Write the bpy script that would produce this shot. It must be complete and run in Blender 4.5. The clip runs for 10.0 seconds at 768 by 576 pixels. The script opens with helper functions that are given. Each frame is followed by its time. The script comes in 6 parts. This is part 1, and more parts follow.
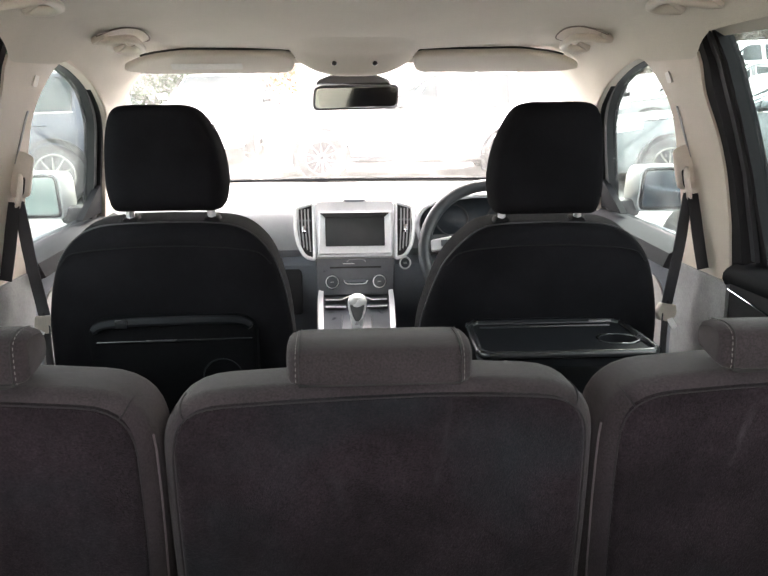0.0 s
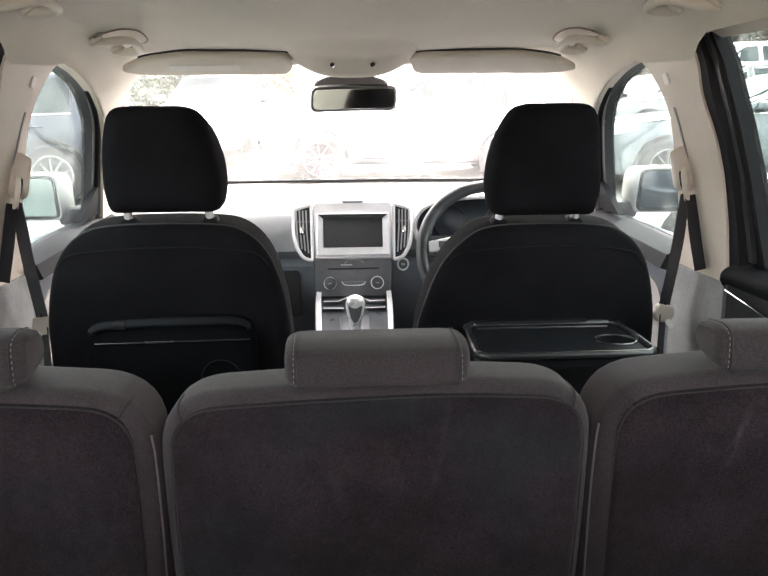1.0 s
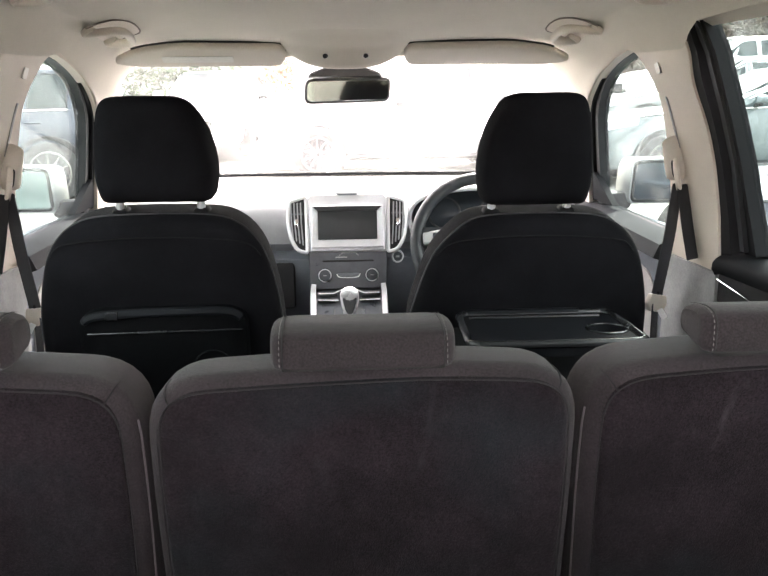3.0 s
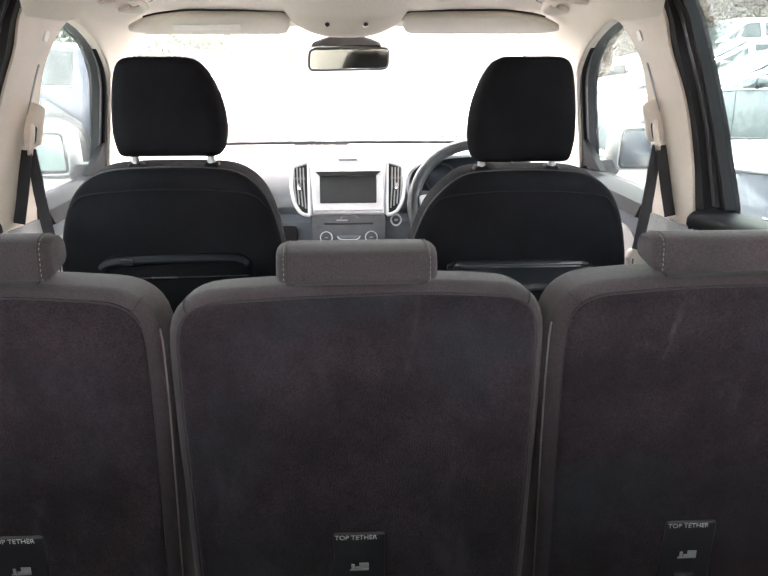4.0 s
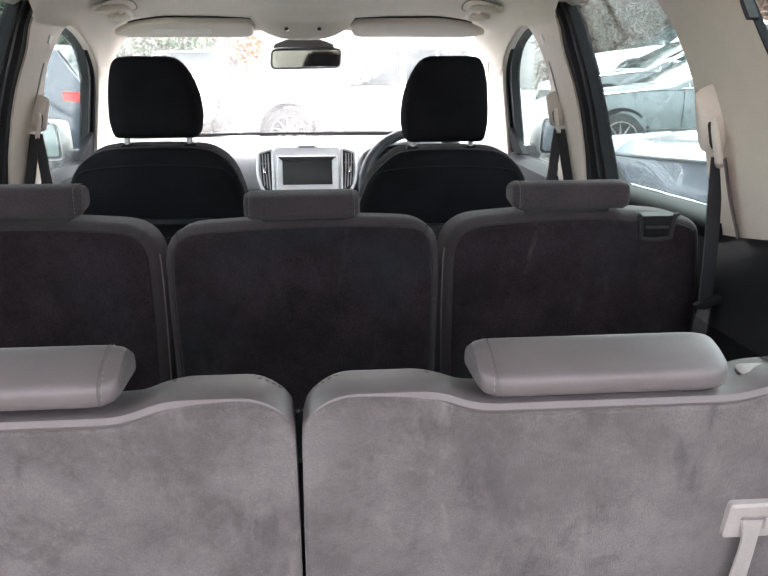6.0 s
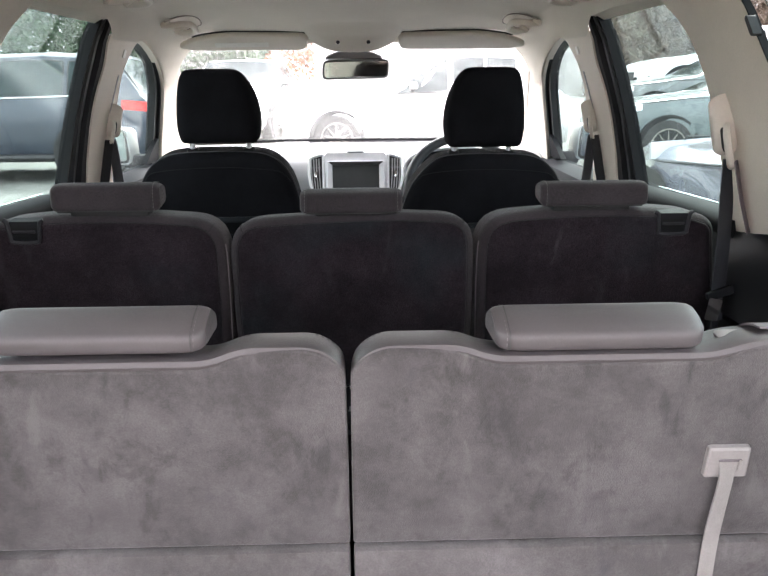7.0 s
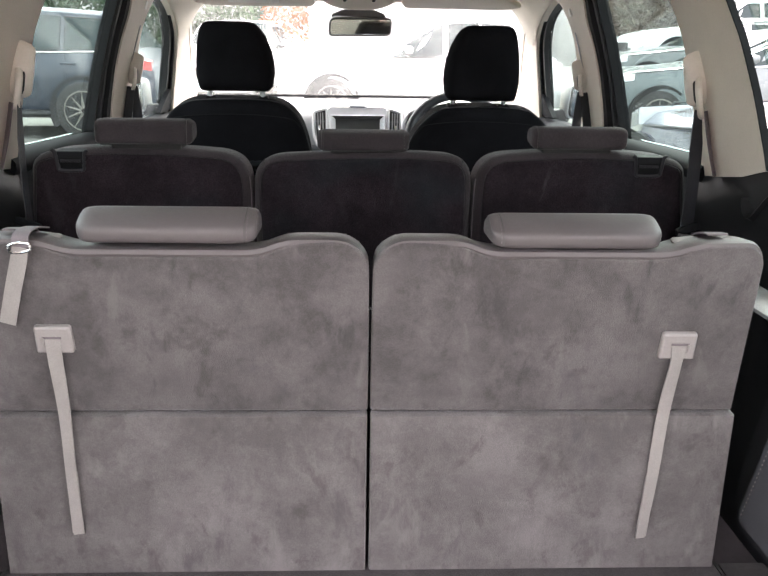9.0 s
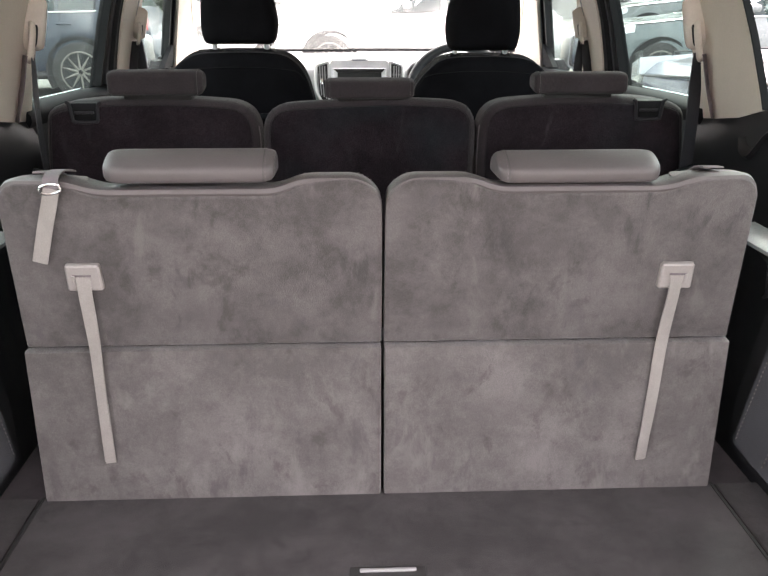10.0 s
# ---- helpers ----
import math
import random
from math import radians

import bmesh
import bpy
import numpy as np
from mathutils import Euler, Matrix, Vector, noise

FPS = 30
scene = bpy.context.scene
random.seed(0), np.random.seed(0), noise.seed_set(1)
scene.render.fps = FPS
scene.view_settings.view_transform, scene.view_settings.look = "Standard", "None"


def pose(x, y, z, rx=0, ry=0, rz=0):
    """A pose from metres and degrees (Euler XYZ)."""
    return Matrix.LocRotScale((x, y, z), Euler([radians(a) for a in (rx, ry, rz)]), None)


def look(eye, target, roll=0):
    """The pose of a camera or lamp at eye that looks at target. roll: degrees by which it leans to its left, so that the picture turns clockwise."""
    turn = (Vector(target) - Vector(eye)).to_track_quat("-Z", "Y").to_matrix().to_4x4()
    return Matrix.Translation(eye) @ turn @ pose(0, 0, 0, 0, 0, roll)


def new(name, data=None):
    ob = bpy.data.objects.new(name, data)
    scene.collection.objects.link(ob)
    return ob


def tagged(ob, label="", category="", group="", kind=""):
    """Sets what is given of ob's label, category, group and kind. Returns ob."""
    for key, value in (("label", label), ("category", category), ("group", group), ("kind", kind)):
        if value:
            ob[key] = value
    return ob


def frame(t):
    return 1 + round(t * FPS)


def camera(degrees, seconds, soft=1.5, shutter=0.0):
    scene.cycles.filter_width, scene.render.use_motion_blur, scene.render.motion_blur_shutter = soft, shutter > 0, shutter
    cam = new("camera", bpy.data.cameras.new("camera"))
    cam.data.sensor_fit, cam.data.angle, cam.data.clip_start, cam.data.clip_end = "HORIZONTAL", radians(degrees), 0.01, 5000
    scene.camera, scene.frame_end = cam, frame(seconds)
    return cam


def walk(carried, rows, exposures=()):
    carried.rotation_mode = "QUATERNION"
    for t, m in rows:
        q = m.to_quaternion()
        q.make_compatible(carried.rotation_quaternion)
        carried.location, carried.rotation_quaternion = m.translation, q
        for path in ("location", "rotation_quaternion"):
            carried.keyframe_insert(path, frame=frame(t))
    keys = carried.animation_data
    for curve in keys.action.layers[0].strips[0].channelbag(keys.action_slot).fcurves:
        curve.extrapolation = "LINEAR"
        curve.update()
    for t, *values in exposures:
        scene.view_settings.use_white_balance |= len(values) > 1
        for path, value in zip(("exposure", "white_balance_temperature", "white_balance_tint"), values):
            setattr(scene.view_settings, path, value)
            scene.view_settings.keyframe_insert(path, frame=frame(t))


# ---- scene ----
cam = camera(49.9, 10.0)
PATH = [
    (0, (-0.034, -0.004, 1.395), (0.062, 1.942, 0.942), -0.4),
    (0.5, (-0.033, -0.004, 1.395), (0.066, 1.942, 0.945), -0.4),
    (1, (-0.034, -0.005, 1.395), (0.067, 1.942, 0.945), -0.4),
    (1.5, (-0.032, -0.006, 1.397), (0.07, 1.941, 0.947), -0.6),
    (2, (-0.029, -0.005, 1.394), (0.074, 1.94, 0.941), -0.8),
    (2.5, (-0.029, -0.001, 1.391), (0.074, 1.942, 0.93), -0.6),
    (2.7, (-0.027, 0.002, 1.389), (0.077, 1.946, 0.931), -0.5),
    (3.8, (-0.007, -0.112, 1.355), (0.088, 1.826, 0.872), -0.7),
    (4, (-0.015, -0.14, 1.348), (0.08, 1.794, 0.849), -0.2),
    (4.5, (-0.045, -0.219, 1.346), (0.098, 1.713, 0.851), 0.2),
    (5, (-0.051, -0.328, 1.34), (0.155, 1.597, 0.838), -0.5),
    (5.2, (-0.041, -0.362, 1.34), (0.203, 1.557, 0.832), -0.5),
    (6.3, (0.034, -0.58, 1.337), (0.149, 1.356, 0.846), 0.2),
    (6.5, (0.041, -0.61, 1.337), (0.128, 1.328, 0.851), 0.4),
    (7, (0.015, -0.683, 1.343), (0.069, 1.257, 0.863), -0.5),
    (7.5, (-0.031, -0.767, 1.342), (0.028, 1.172, 0.856), -0.8),
    (8, (-0.033, -0.834, 1.343), (0.061, 1.101, 0.844), -0.4),
    (8.5, (-0.016, -0.878, 1.326), (0.089, 1.048, 0.795), 0.5),
    (9, (-0.025, -0.879, 1.315), (0.056, 1.041, 0.76), 0.9),
    (9.5, (-0.062, -0.897, 1.305), (0.016, 1.012, 0.713), 0.6),
    (10, (-0.043, -0.94, 1.3), (0.036, 0.95, 0.653), -0.0),
]
walk(cam, [(t, look(eye, target, roll)) for t, eye, target, roll in PATH],
     [(0, 1.84, 6700, 12), (2.7, 1.88, 6700, 12), (4.0, 2.40, 6600, 13), (4.5, 2.34, 6550, 12), (5.2, 2.04, 6400, 11), (6.5, 1.47, 6200, 11), (7.5, 1.43, 6400, 11), (8.5, 1.32, 6450, 11), (10, 1.30, 6650, 11)])
SKY_STRENGTH = 0.30


# ---- world and light ----
world = bpy.data.worlds.new("overcast_sky")
scene.world = world
world.use_nodes = True
wn = world.node_tree.nodes
sky = wn.new("ShaderNodeTexSky")
sky.sky_type, sky.sun_disc = "NISHITA", False
sky.sun_elevation, sky.sun_rotation = radians(48), radians(20)
sky.air_density, sky.dust_density, sky.ozone_density = 1.0, 6.0, 0.6
soft_sky = wn.new("ShaderNodeMix")
soft_sky.data_type = "RGBA"
soft_sky.inputs[0].default_value = 0.72
soft_sky.inputs[7].default_value = (11.9, 11.0, 11.2, 1)
world.node_tree.links.new(sky.outputs[0], soft_sky.inputs[6])
world.node_tree.links.new(soft_sky.outputs[2], wn["Background"].inputs[0])
wn["Background"].inputs[1].default_value = SKY_STRENGTH
sun = new("sun", bpy.data.lights.new("sun", "SUN"))
sun.data.energy, sun.data.angle, sun.data.color = 4.0, radians(12), (1.0, 0.97, 0.92)
sun.rotation_euler = (radians(-42), 0, radians(-20))


# ---- materials ----
def material(name, colour, rough=0.6, vary=0.15, scale=6.0, fine=0.05, fine_scale=180.0, bump=0.1, bump_scale=400.0,
             metal=0.0, sheen=0.0, coat=0.0, spots=None, spec=0.5, random=0.0, soft=0.55, strokes=None):
    """A surface with a base colour, broad stains, fine grain and relief, at real size."""
    m = bpy.data.materials.new(name)
    m.use_nodes = True
    nt = m.node_tree
    n, l = nt.nodes, nt.links
    b = n["Principled BSDF"]
    co = n.new("ShaderNodeTexCoord")
    geo = n.new("ShaderNodeNewGeometry")
    big = n.new("ShaderNodeTexNoise")
    big.inputs["Scale"].default_value, big.inputs["Detail"].default_value, big.inputs["Roughness"].default_value = scale, 6, soft
    small = n.new("ShaderNodeTexNoise")
    small.inputs["Scale"].default_value, small.inputs["Detail"].default_value = fine_scale, 3
    l.new(geo.outputs["Position"], big.inputs["Vector"])
    l.new(geo.outputs["Position"], small.inputs["Vector"])
    r1 = n.new("ShaderNodeMapRange")
    r1.inputs[1].default_value, r1.inputs[2].default_value = 0.38, 0.62
    r1.inputs[3].default_value, r1.inputs[4].default_value = 1 - vary, 1 + vary
    r2 = n.new("ShaderNodeMapRange")
    r2.inputs[1].default_value, r2.inputs[2].default_value = 0.3, 0.7
    r2.inputs[3].default_value, r2.inputs[4].default_value = 1 - fine, 1 + fine
    l.new(big.outputs["Fac"], r1.inputs[0])
    l.new(small.outputs["Fac"], r2.inputs[0])
    mul = n.new("ShaderNodeMath")
    mul.operation = "MULTIPLY"
    l.new(r1.outputs[0], mul.inputs[0])
    l.new(r2.outputs[0], mul.inputs[1])
    tint = n.new("ShaderNodeVectorMath")
    tint.operation = "SCALE"
    tint.inputs[0].default_value = colour
    l.new(mul.outputs[0], tint.inputs["Scale"])
    out = tint.outputs[0]
    if random:
        info = n.new("ShaderNodeObjectInfo")
        rr = n.new("ShaderNodeMapRange")
        rr.inputs[3].default_value, rr.inputs[4].default_value = 1 - random, 1 + random
        l.new(info.outputs["Random"], rr.inputs[0])
        t2 = n.new("ShaderNodeVectorMath")
        t2.operation = "SCALE"
        l.new(out, t2.inputs[0])
        l.new(rr.outputs[0], t2.inputs["Scale"])
        out = t2.outputs[0]
    if spots:
        amount, size, spot_colour = spots
        sp = n.new("ShaderNodeTexNoise")
        sp.inputs["Scale"].default_value, sp.inputs["Detail"].default_value = size, 5
        l.new(geo.outputs["Position"], sp.inputs["Vector"])
        ramp = n.new("ShaderNodeMapRange")
        ramp.inputs[1].default_value, ramp.inputs[2].default_value = 0.52, 0.70
        ramp.inputs[4].default_value = amount
        l.new(sp.outputs["Fac"], ramp.inputs[0])
        mix = n.new("ShaderNodeMix")
        mix.data_type = "RGBA"
        mix.inputs[7].default_value = (*spot_colour, 1)
        l.new(ramp.outputs[0], mix.inputs[0])
        l.new(out, mix.inputs[6])
        out = mix.outputs[2]
    if strokes:
        for k, (amount, lo, tilt, tone, *finer) in enumerate(strokes):
            turn = n.new("ShaderNodeMapping")
            turn.inputs["Rotation"].default_value = (0.15, radians(tilt), 0)
            turn.inputs["Location"].default_value = (3.1 * k, 1.7 * k, 0.6)
            turn.inputs["Scale"].default_value = (12, 10, 9) if finer else (17, 9, 7)
            l.new(geo.outputs["Position"], turn.inputs["Vector"])
            nap = n.new("ShaderNodeTexNoise")
            nap.inputs["Scale"].default_value, nap.inputs["Detail"].default_value = finer[0] if finer else 1.0, 6
            nap.inputs["Roughness"].default_value, nap.inputs["Distortion"].default_value = 0.66, 0.4
            l.new(turn.outputs[0], nap.inputs["Vector"])
            ramp = n.new("ShaderNodeMapRange")
            ramp.interpolation_type = "SMOOTHSTEP"
            ramp.inputs[1].default_value, ramp.inputs[2].default_value, ramp.inputs[4].default_value = lo, lo + 0.16, amount
            l.new(nap.outputs["Fac"], ramp.inputs[0])
            mix = n.new("ShaderNodeMix")
            mix.data_type = "RGBA"
            mix.inputs[7].default_value = (*tone, 1)
            l.new(ramp.outputs[0], mix.inputs[0])
            l.new(out, mix.inputs[6])
            out = mix.outputs[2]
    l.new(out, b.inputs["Base Color"])
    rv = n.new("ShaderNodeMapRange")
    rv.inputs[3].default_value, rv.inputs[4].default_value = max(rough - 0.08, 0.02), min(rough + 0.08, 1)
    l.new(big.outputs["Fac"], rv.inputs[0])
    l.new(rv.outputs[0], b.inputs["Roughness"])
    b.inputs["Metallic"].default_value = metal
    b.inputs["Specular IOR Level"].default_value = spec
    b.inputs["Sheen Weight"].default_value = sheen
    b.inputs["Coat Weight"].default_value = coat
    if bump:
        rel = n.new("ShaderNodeTexNoise")
        rel.inputs["Scale"].default_value, rel.inputs["Detail"].default_value = bump_scale, 2
        l.new(geo.outputs["Position"], rel.inputs["Vector"])
        bp = n.new("ShaderNodeBump")
        bp.inputs["Strength"].default_value, bp.inputs["Distance"].default_value = bump, 0.002
        l.new(rel.outputs["Fac"], bp.inputs["Height"])
        l.new(bp.outputs[0], b.inputs["Normal"])
    return m


def glass_material(name, tint, specks=0.0, speck_scale=420.0, gloss=0.06, haze=0.0):
    """A thin pane: clear or tinted, a faint reflection, dried droplets and dust on it, and glare as an even haze."""
    m = bpy.data.materials.new(name)
    m.use_nodes = True
    n, l = m.node_tree.nodes, m.node_tree.links
    n.remove(n["Principled BSDF"])
    clear = n.new("ShaderNodeBsdfTransparent")
    clear.inputs[0].default_value = (*tint, 1)
    shine = n.new("ShaderNodeBsdfGlossy")
    shine.inputs["Roughness"].default_value = 0.02
    weight = n.new("ShaderNodeLayerWeight")
    weight.inputs[0].default_value = 0.25
    amount = n.new("ShaderNodeMath")
    amount.operation = "MULTIPLY"
    amount.inputs[1].default_value = gloss * 4
    l.new(weight.outputs["Fresnel"], amount.inputs[0])
    pane = n.new("ShaderNodeMixShader")
    l.new(amount.outputs[0], pane.inputs[0])
    l.new(clear.outputs[0], pane.inputs[1])
    l.new(shine.outputs[0], pane.inputs[2])
    last = pane.outputs[0]
    if specks or haze:
        geo = n.new("ShaderNodeNewGeometry")
        drops = n.new("ShaderNodeTexVoronoi")
        drops.inputs["Scale"].default_value = speck_scale
        l.new(geo.outputs["Position"], drops.inputs["Vector"])
        patches = n.new("ShaderNodeTexNoise")
        patches.inputs["Scale"].default_value, patches.inputs["Detail"].default_value = 9, 3
        l.new(geo.outputs["Position"], patches.inputs["Vector"])
        size = n.new("ShaderNodeMapRange")
        size.inputs[1].default_value, size.inputs[2].default_value = 0.3, 0.7
        size.inputs[3].default_value, size.inputs[4].default_value = 0.18, 0.40
        l.new(patches.outputs["Fac"], size.inputs[0])
        dot = n.new("ShaderNodeMath")
        dot.operation = "LESS_THAN"
        l.new(drops.outputs["Distance"], dot.inputs[0])
        l.new(size.outputs[0], dot.inputs[1])
        cover = n.new("ShaderNodeMapRange")
        cover.inputs[3].default_value, cover.inputs[4].default_value = haze, haze + specks
        l.new(dot.outputs[0], cover.inputs[0])
        white_veil = n.new("ShaderNodeBsdfTranslucent")
        white_veil.inputs[0].default_value = (0.9, 0.9, 0.88, 1)
        mix = n.new("ShaderNodeMixShader")
        l.new(cover.outputs[0], mix.inputs[0])
        l.new(last, mix.inputs[1])
        l.new(white_veil.outputs[0], mix.inputs[2])
        last = mix.outputs[0]
    l.new(last, n["Material Output"].inputs[0])
    return m


HEADLINER = material("headliner_fabric", (0.60, 0.553, 0.475), 0.9, 0.05, 3, 0.06, 500, 0.15, 900, sheen=0.1)
PILLAR = material("beige_trim_plastic", (0.655, 0.585, 0.505), 0.6, 0.05, 4, 0.03, 300, 0.12, 1200, spec=0.35)
VISOR = material("visor_vinyl", (0.72, 0.66, 0.585), 0.6, 0.04, 4, 0.03, 300, 0.1, 900)
PALE_LABEL = material("pale_label", (0.78, 0.75, 0.70), 0.5, 0.03)
# Near-black for seams and slots, and for gaps that are only in shade
GAP = material("gap_and_shade_black", (0.02, 0.02, 0.02), 0.7, 0.1)
BLACK_RUBBER = material("black_seal_rubber", (0.008, 0.008, 0.009), 0.75, 0.15, 10, 0.1, 200, 0.05, spec=0.2)
DOOR_FRAME = material("charcoal_frame_plastic", (0.009, 0.0095, 0.011), 0.7, 0.12, 8, 0.06, 250, 0.06, spec=0.1)
BLACK_PLASTIC = material("black_grained_plastic", (0.0144, 0.0144, 0.0162), 0.5, 0.15, 7, 0.12, 300, 0.2, 900, spots=(0.06, 40, (0.0900, 0.0900, 0.0900)), spec=0.4)
TRAY_RIM = material("satin_tray_rim", (0.026, 0.027, 0.030), 0.26, 0.1, 7, 0.05, bump=0.02, spec=0.6)
TRAY_BLACK = material("dull_black_tray", (0.0050, 0.0052, 0.0060), 0.7, 0.15, 7, 0.15, 300, 0.1, 1100, spec=0.06)
TRAY_PLASTIC = material("tray_plastic", (0.0115, 0.0125, 0.015), 0.55, 0.15, 7, 0.1, 300, 0.08, 1100, spec=0.1)
GREY_TRIM = material("mid_grey_trim_plastic", (0.31, 0.315, 0.315), 0.55, 0.14, 9, 0.12, 260, 0.12, 900, spots=(0.3, 24, (0.18, 0.18, 0.18)))
DOOR_INSERT = material("pale_grey_door_insert", (0.50, 0.48, 0.46), 0.8, 0.06, 8, 0.06, 300, 0.15)
DARK_CLOTH = material("charcoal_seat_cloth", (0.0088, 0.0086, 0.0102), 0.92, 0.2, 9, 0.25, 700, 0.35, 1300, sheen=0.0, spec=0.06)
DARK_SIDE = material("charcoal_seat_side_vinyl", (0.035, 0.035, 0.039), 0.6, 0.12, 9, 0.12, 600, 0.2, 1000, spec=0.35)
ROW_CLOTH = material("grey_brown_seat_cloth", (0.0359, 0.0289, 0.0320), 0.9, 0.16, 14, 0.30, 480, 0.3, 1300, sheen=0.12, spec=0.25)
BACK_CARPET = material("dark_back_carpet", (0.0172, 0.0125, 0.0155), 0.97, 0.34, 9, 0.42, 420, 0.6, 600, sheen=0.08, spec=0.1,
                       spots=(0.5, 5, (0.0146, 0.0225, 0.0266)), soft=0.75,
                       strokes=[(0.6, 0.70, 30, (0.0718, 0.0672, 0.0699), 4.0), (0.5, 0.60, -20, (0.0092, 0.0083, 0.0101), 2.2), (0.55, 0.56, 10, (0.0332, 0.0299, 0.0345)), (0.6, 0.56, -15, (0.0107, 0.0093, 0.0113)), (0.6, 0.66, 25, (0.0664, 0.0625, 0.0664))])
SUEDE = material("grey_suede_carpet", (0.1071, 0.0994, 0.1003), 0.97, 0.26, 9, 0.12, 520, 0.4, 800, sheen=0.25, spec=0.12,
                 spots=(0.45, 13, (0.0850, 0.0782, 0.0799)), soft=0.74,
                 strokes=[(0.60, 0.54, 35, (0.058, 0.053, 0.052), 2.0), (0.7, 0.76, 10, (0.34, 0.32, 0.31), 10), (0.35, 0.60, -40, (0.15, 0.142, 0.138), 2.6), (0.75, 0.54, 48, (0.0561, 0.0527, 0.0544)), (0.6, 0.56, -24, (0.1700, 0.1598, 0.1581)), (0.5, 0.58, 62, (0.0680, 0.0638, 0.0714)), (0.6, 0.72, 5, (0.2550, 0.2380, 0.2380))])
SUEDE_LOW = material("grey_suede_flap", (0.1334, 0.1249, 0.1245), 0.97, 0.24, 9, 0.12, 520, 0.4, 800, sheen=0.25, spec=0.12,
                     spots=(0.4, 14, (0.1088, 0.1011, 0.1020)), soft=0.74,
                     strokes=[(0.62, 0.535, 40, (0.066, 0.060, 0.058), 1.9), (0.7, 0.76, 10, (0.36, 0.34, 0.33), 10), (0.35, 0.60, -45, (0.18, 0.170, 0.165), 2.4), (0.7, 0.55, 52, (0.0765, 0.0723, 0.0739)), (0.6, 0.55, -30, (0.2040, 0.1921, 0.1895)), (0.6, 0.60, 70, (0.0748, 0.0706, 0.0782))])
VINYL = material("grey_vinyl", (0.1069, 0.0957, 0.0977), 0.42, 0.06, 9, 0.04, 500, 0.14, 1500, spec=0.45)
STITCH = material("pale_thread", (0.17, 0.16, 0.158), 0.85, 0.1, 40, 0.1)
BOOT_CARPET = material("boot_carpet", (0.0503, 0.0450, 0.0472), 0.97, 0.25, 8, 0.2, 500, 0.5, 700, sheen=0.12, spec=0.1, spots=(0.3, 14, (0.0267, 0.0252, 0.0259)), soft=0.7, strokes=[(0.6, 0.55, 20, (0.026, 0.024, 0.025), 2.0), (0.5, 0.64, -30, (0.10, 0.093, 0.095), 2.4)])
STRAP = material("grey_webbing", (0.292, 0.277, 0.264), 0.75, 0.06, 30, 0.12, 900, 0.3, 1400, sheen=0.15)
# Darker copy of the belt webbing, for the strand that hangs in shade
BELT_SHADED = material("shaded_belt_webbing", (0.016, 0.016, 0.018), 0.7, 0.1, 40, 0.15, 900, 0.3, 1400)
BELT_DARK = material("dark_belt_webbing", (0.036, 0.038, 0.044), 0.6, 0.1, 40, 0.15, 900, 0.3, 1400)
BELT_GREY = material("grey_belt_webbing", (0.16, 0.14, 0.15), 0.65, 0.08, 40, 0.12, 900, 0.3, 1400)
ANCHOR = material("pinkish_grey_plastic", (0.297, 0.279, 0.271), 0.5, 0.05, 20, 0.04, 300, 0.08)
GUIDE = material("belt_guide_plastic", (0.64, 0.58, 0.51), 0.45, 0.05, 20, 0.03, 300, 0.08)
CHROME = material("bright_chrome", (0.85, 0.85, 0.86), 0.12, 0.03, 20, 0.02, metal=1.0, bump=0)
SILVER = material("satin_silver_trim", (0.78, 0.78, 0.80), 0.32, 0.04, 20, 0.03, metal=0.2, bump=0.03)
SILL_PAD = material("soft_dark_sill_pad", (0.030, 0.031, 0.034), 0.8, 0.12, 9, 0.12, 600, 0.2, 1000, spec=0.12)
STACK = material("pale_stack_plastic", (0.60, 0.60, 0.61), 0.42, 0.06, 9, 0.05, 400, 0.1, 1100)
DASH = material("dash_soft_plastic", (0.36, 0.365, 0.375), 0.42, 0.08, 9, 0.06, 400, 0.2, 1100)
DASH_LOW = material("dash_lower_plastic", (0.19, 0.204, 0.232), 0.48, 0.1, 9, 0.08, 400, 0.15, 1100)
PIANO = material("dark_control_panel", (0.088, 0.094, 0.106), 0.3, 0.1, 20, 0.05, bump=0.02)
SILVER_SLAT = material("silver_slat", (0.42, 0.42, 0.43), 0.4, 0.05, 20, 0.03, metal=0.3, bump=0)
SCREEN = material("unlit_display_glass", (0.035, 0.036, 0.037), 0.45, 0.1, 20, 0.03, bump=0)
LEATHER = material("steering_leather", (0.044, 0.047, 0.053), 0.36, 0.1, 20, 0.1, 500, 0.25, 900)
MIRROR = material("mirror_glass", (0.62, 0.64, 0.64), 0.02, 0.02, 20, 0.01, metal=1.0, bump=0)
# Besides its droplets, the pane has glare painted over it as white haze
WINDSCREEN = glass_material("windscreen_glass", (0.90, 0.93, 0.92), 0.34, 440, 0.004, 0.026)
SIDE_GLASS = glass_material("front_side_glass", (0.73, 0.80, 0.79), 0.14, 330, 0.03, 0.0)
TINTED = glass_material("tinted_side_glass", (0.66, 0.74, 0.725), 0.03, 260, 0.03, 0.0)


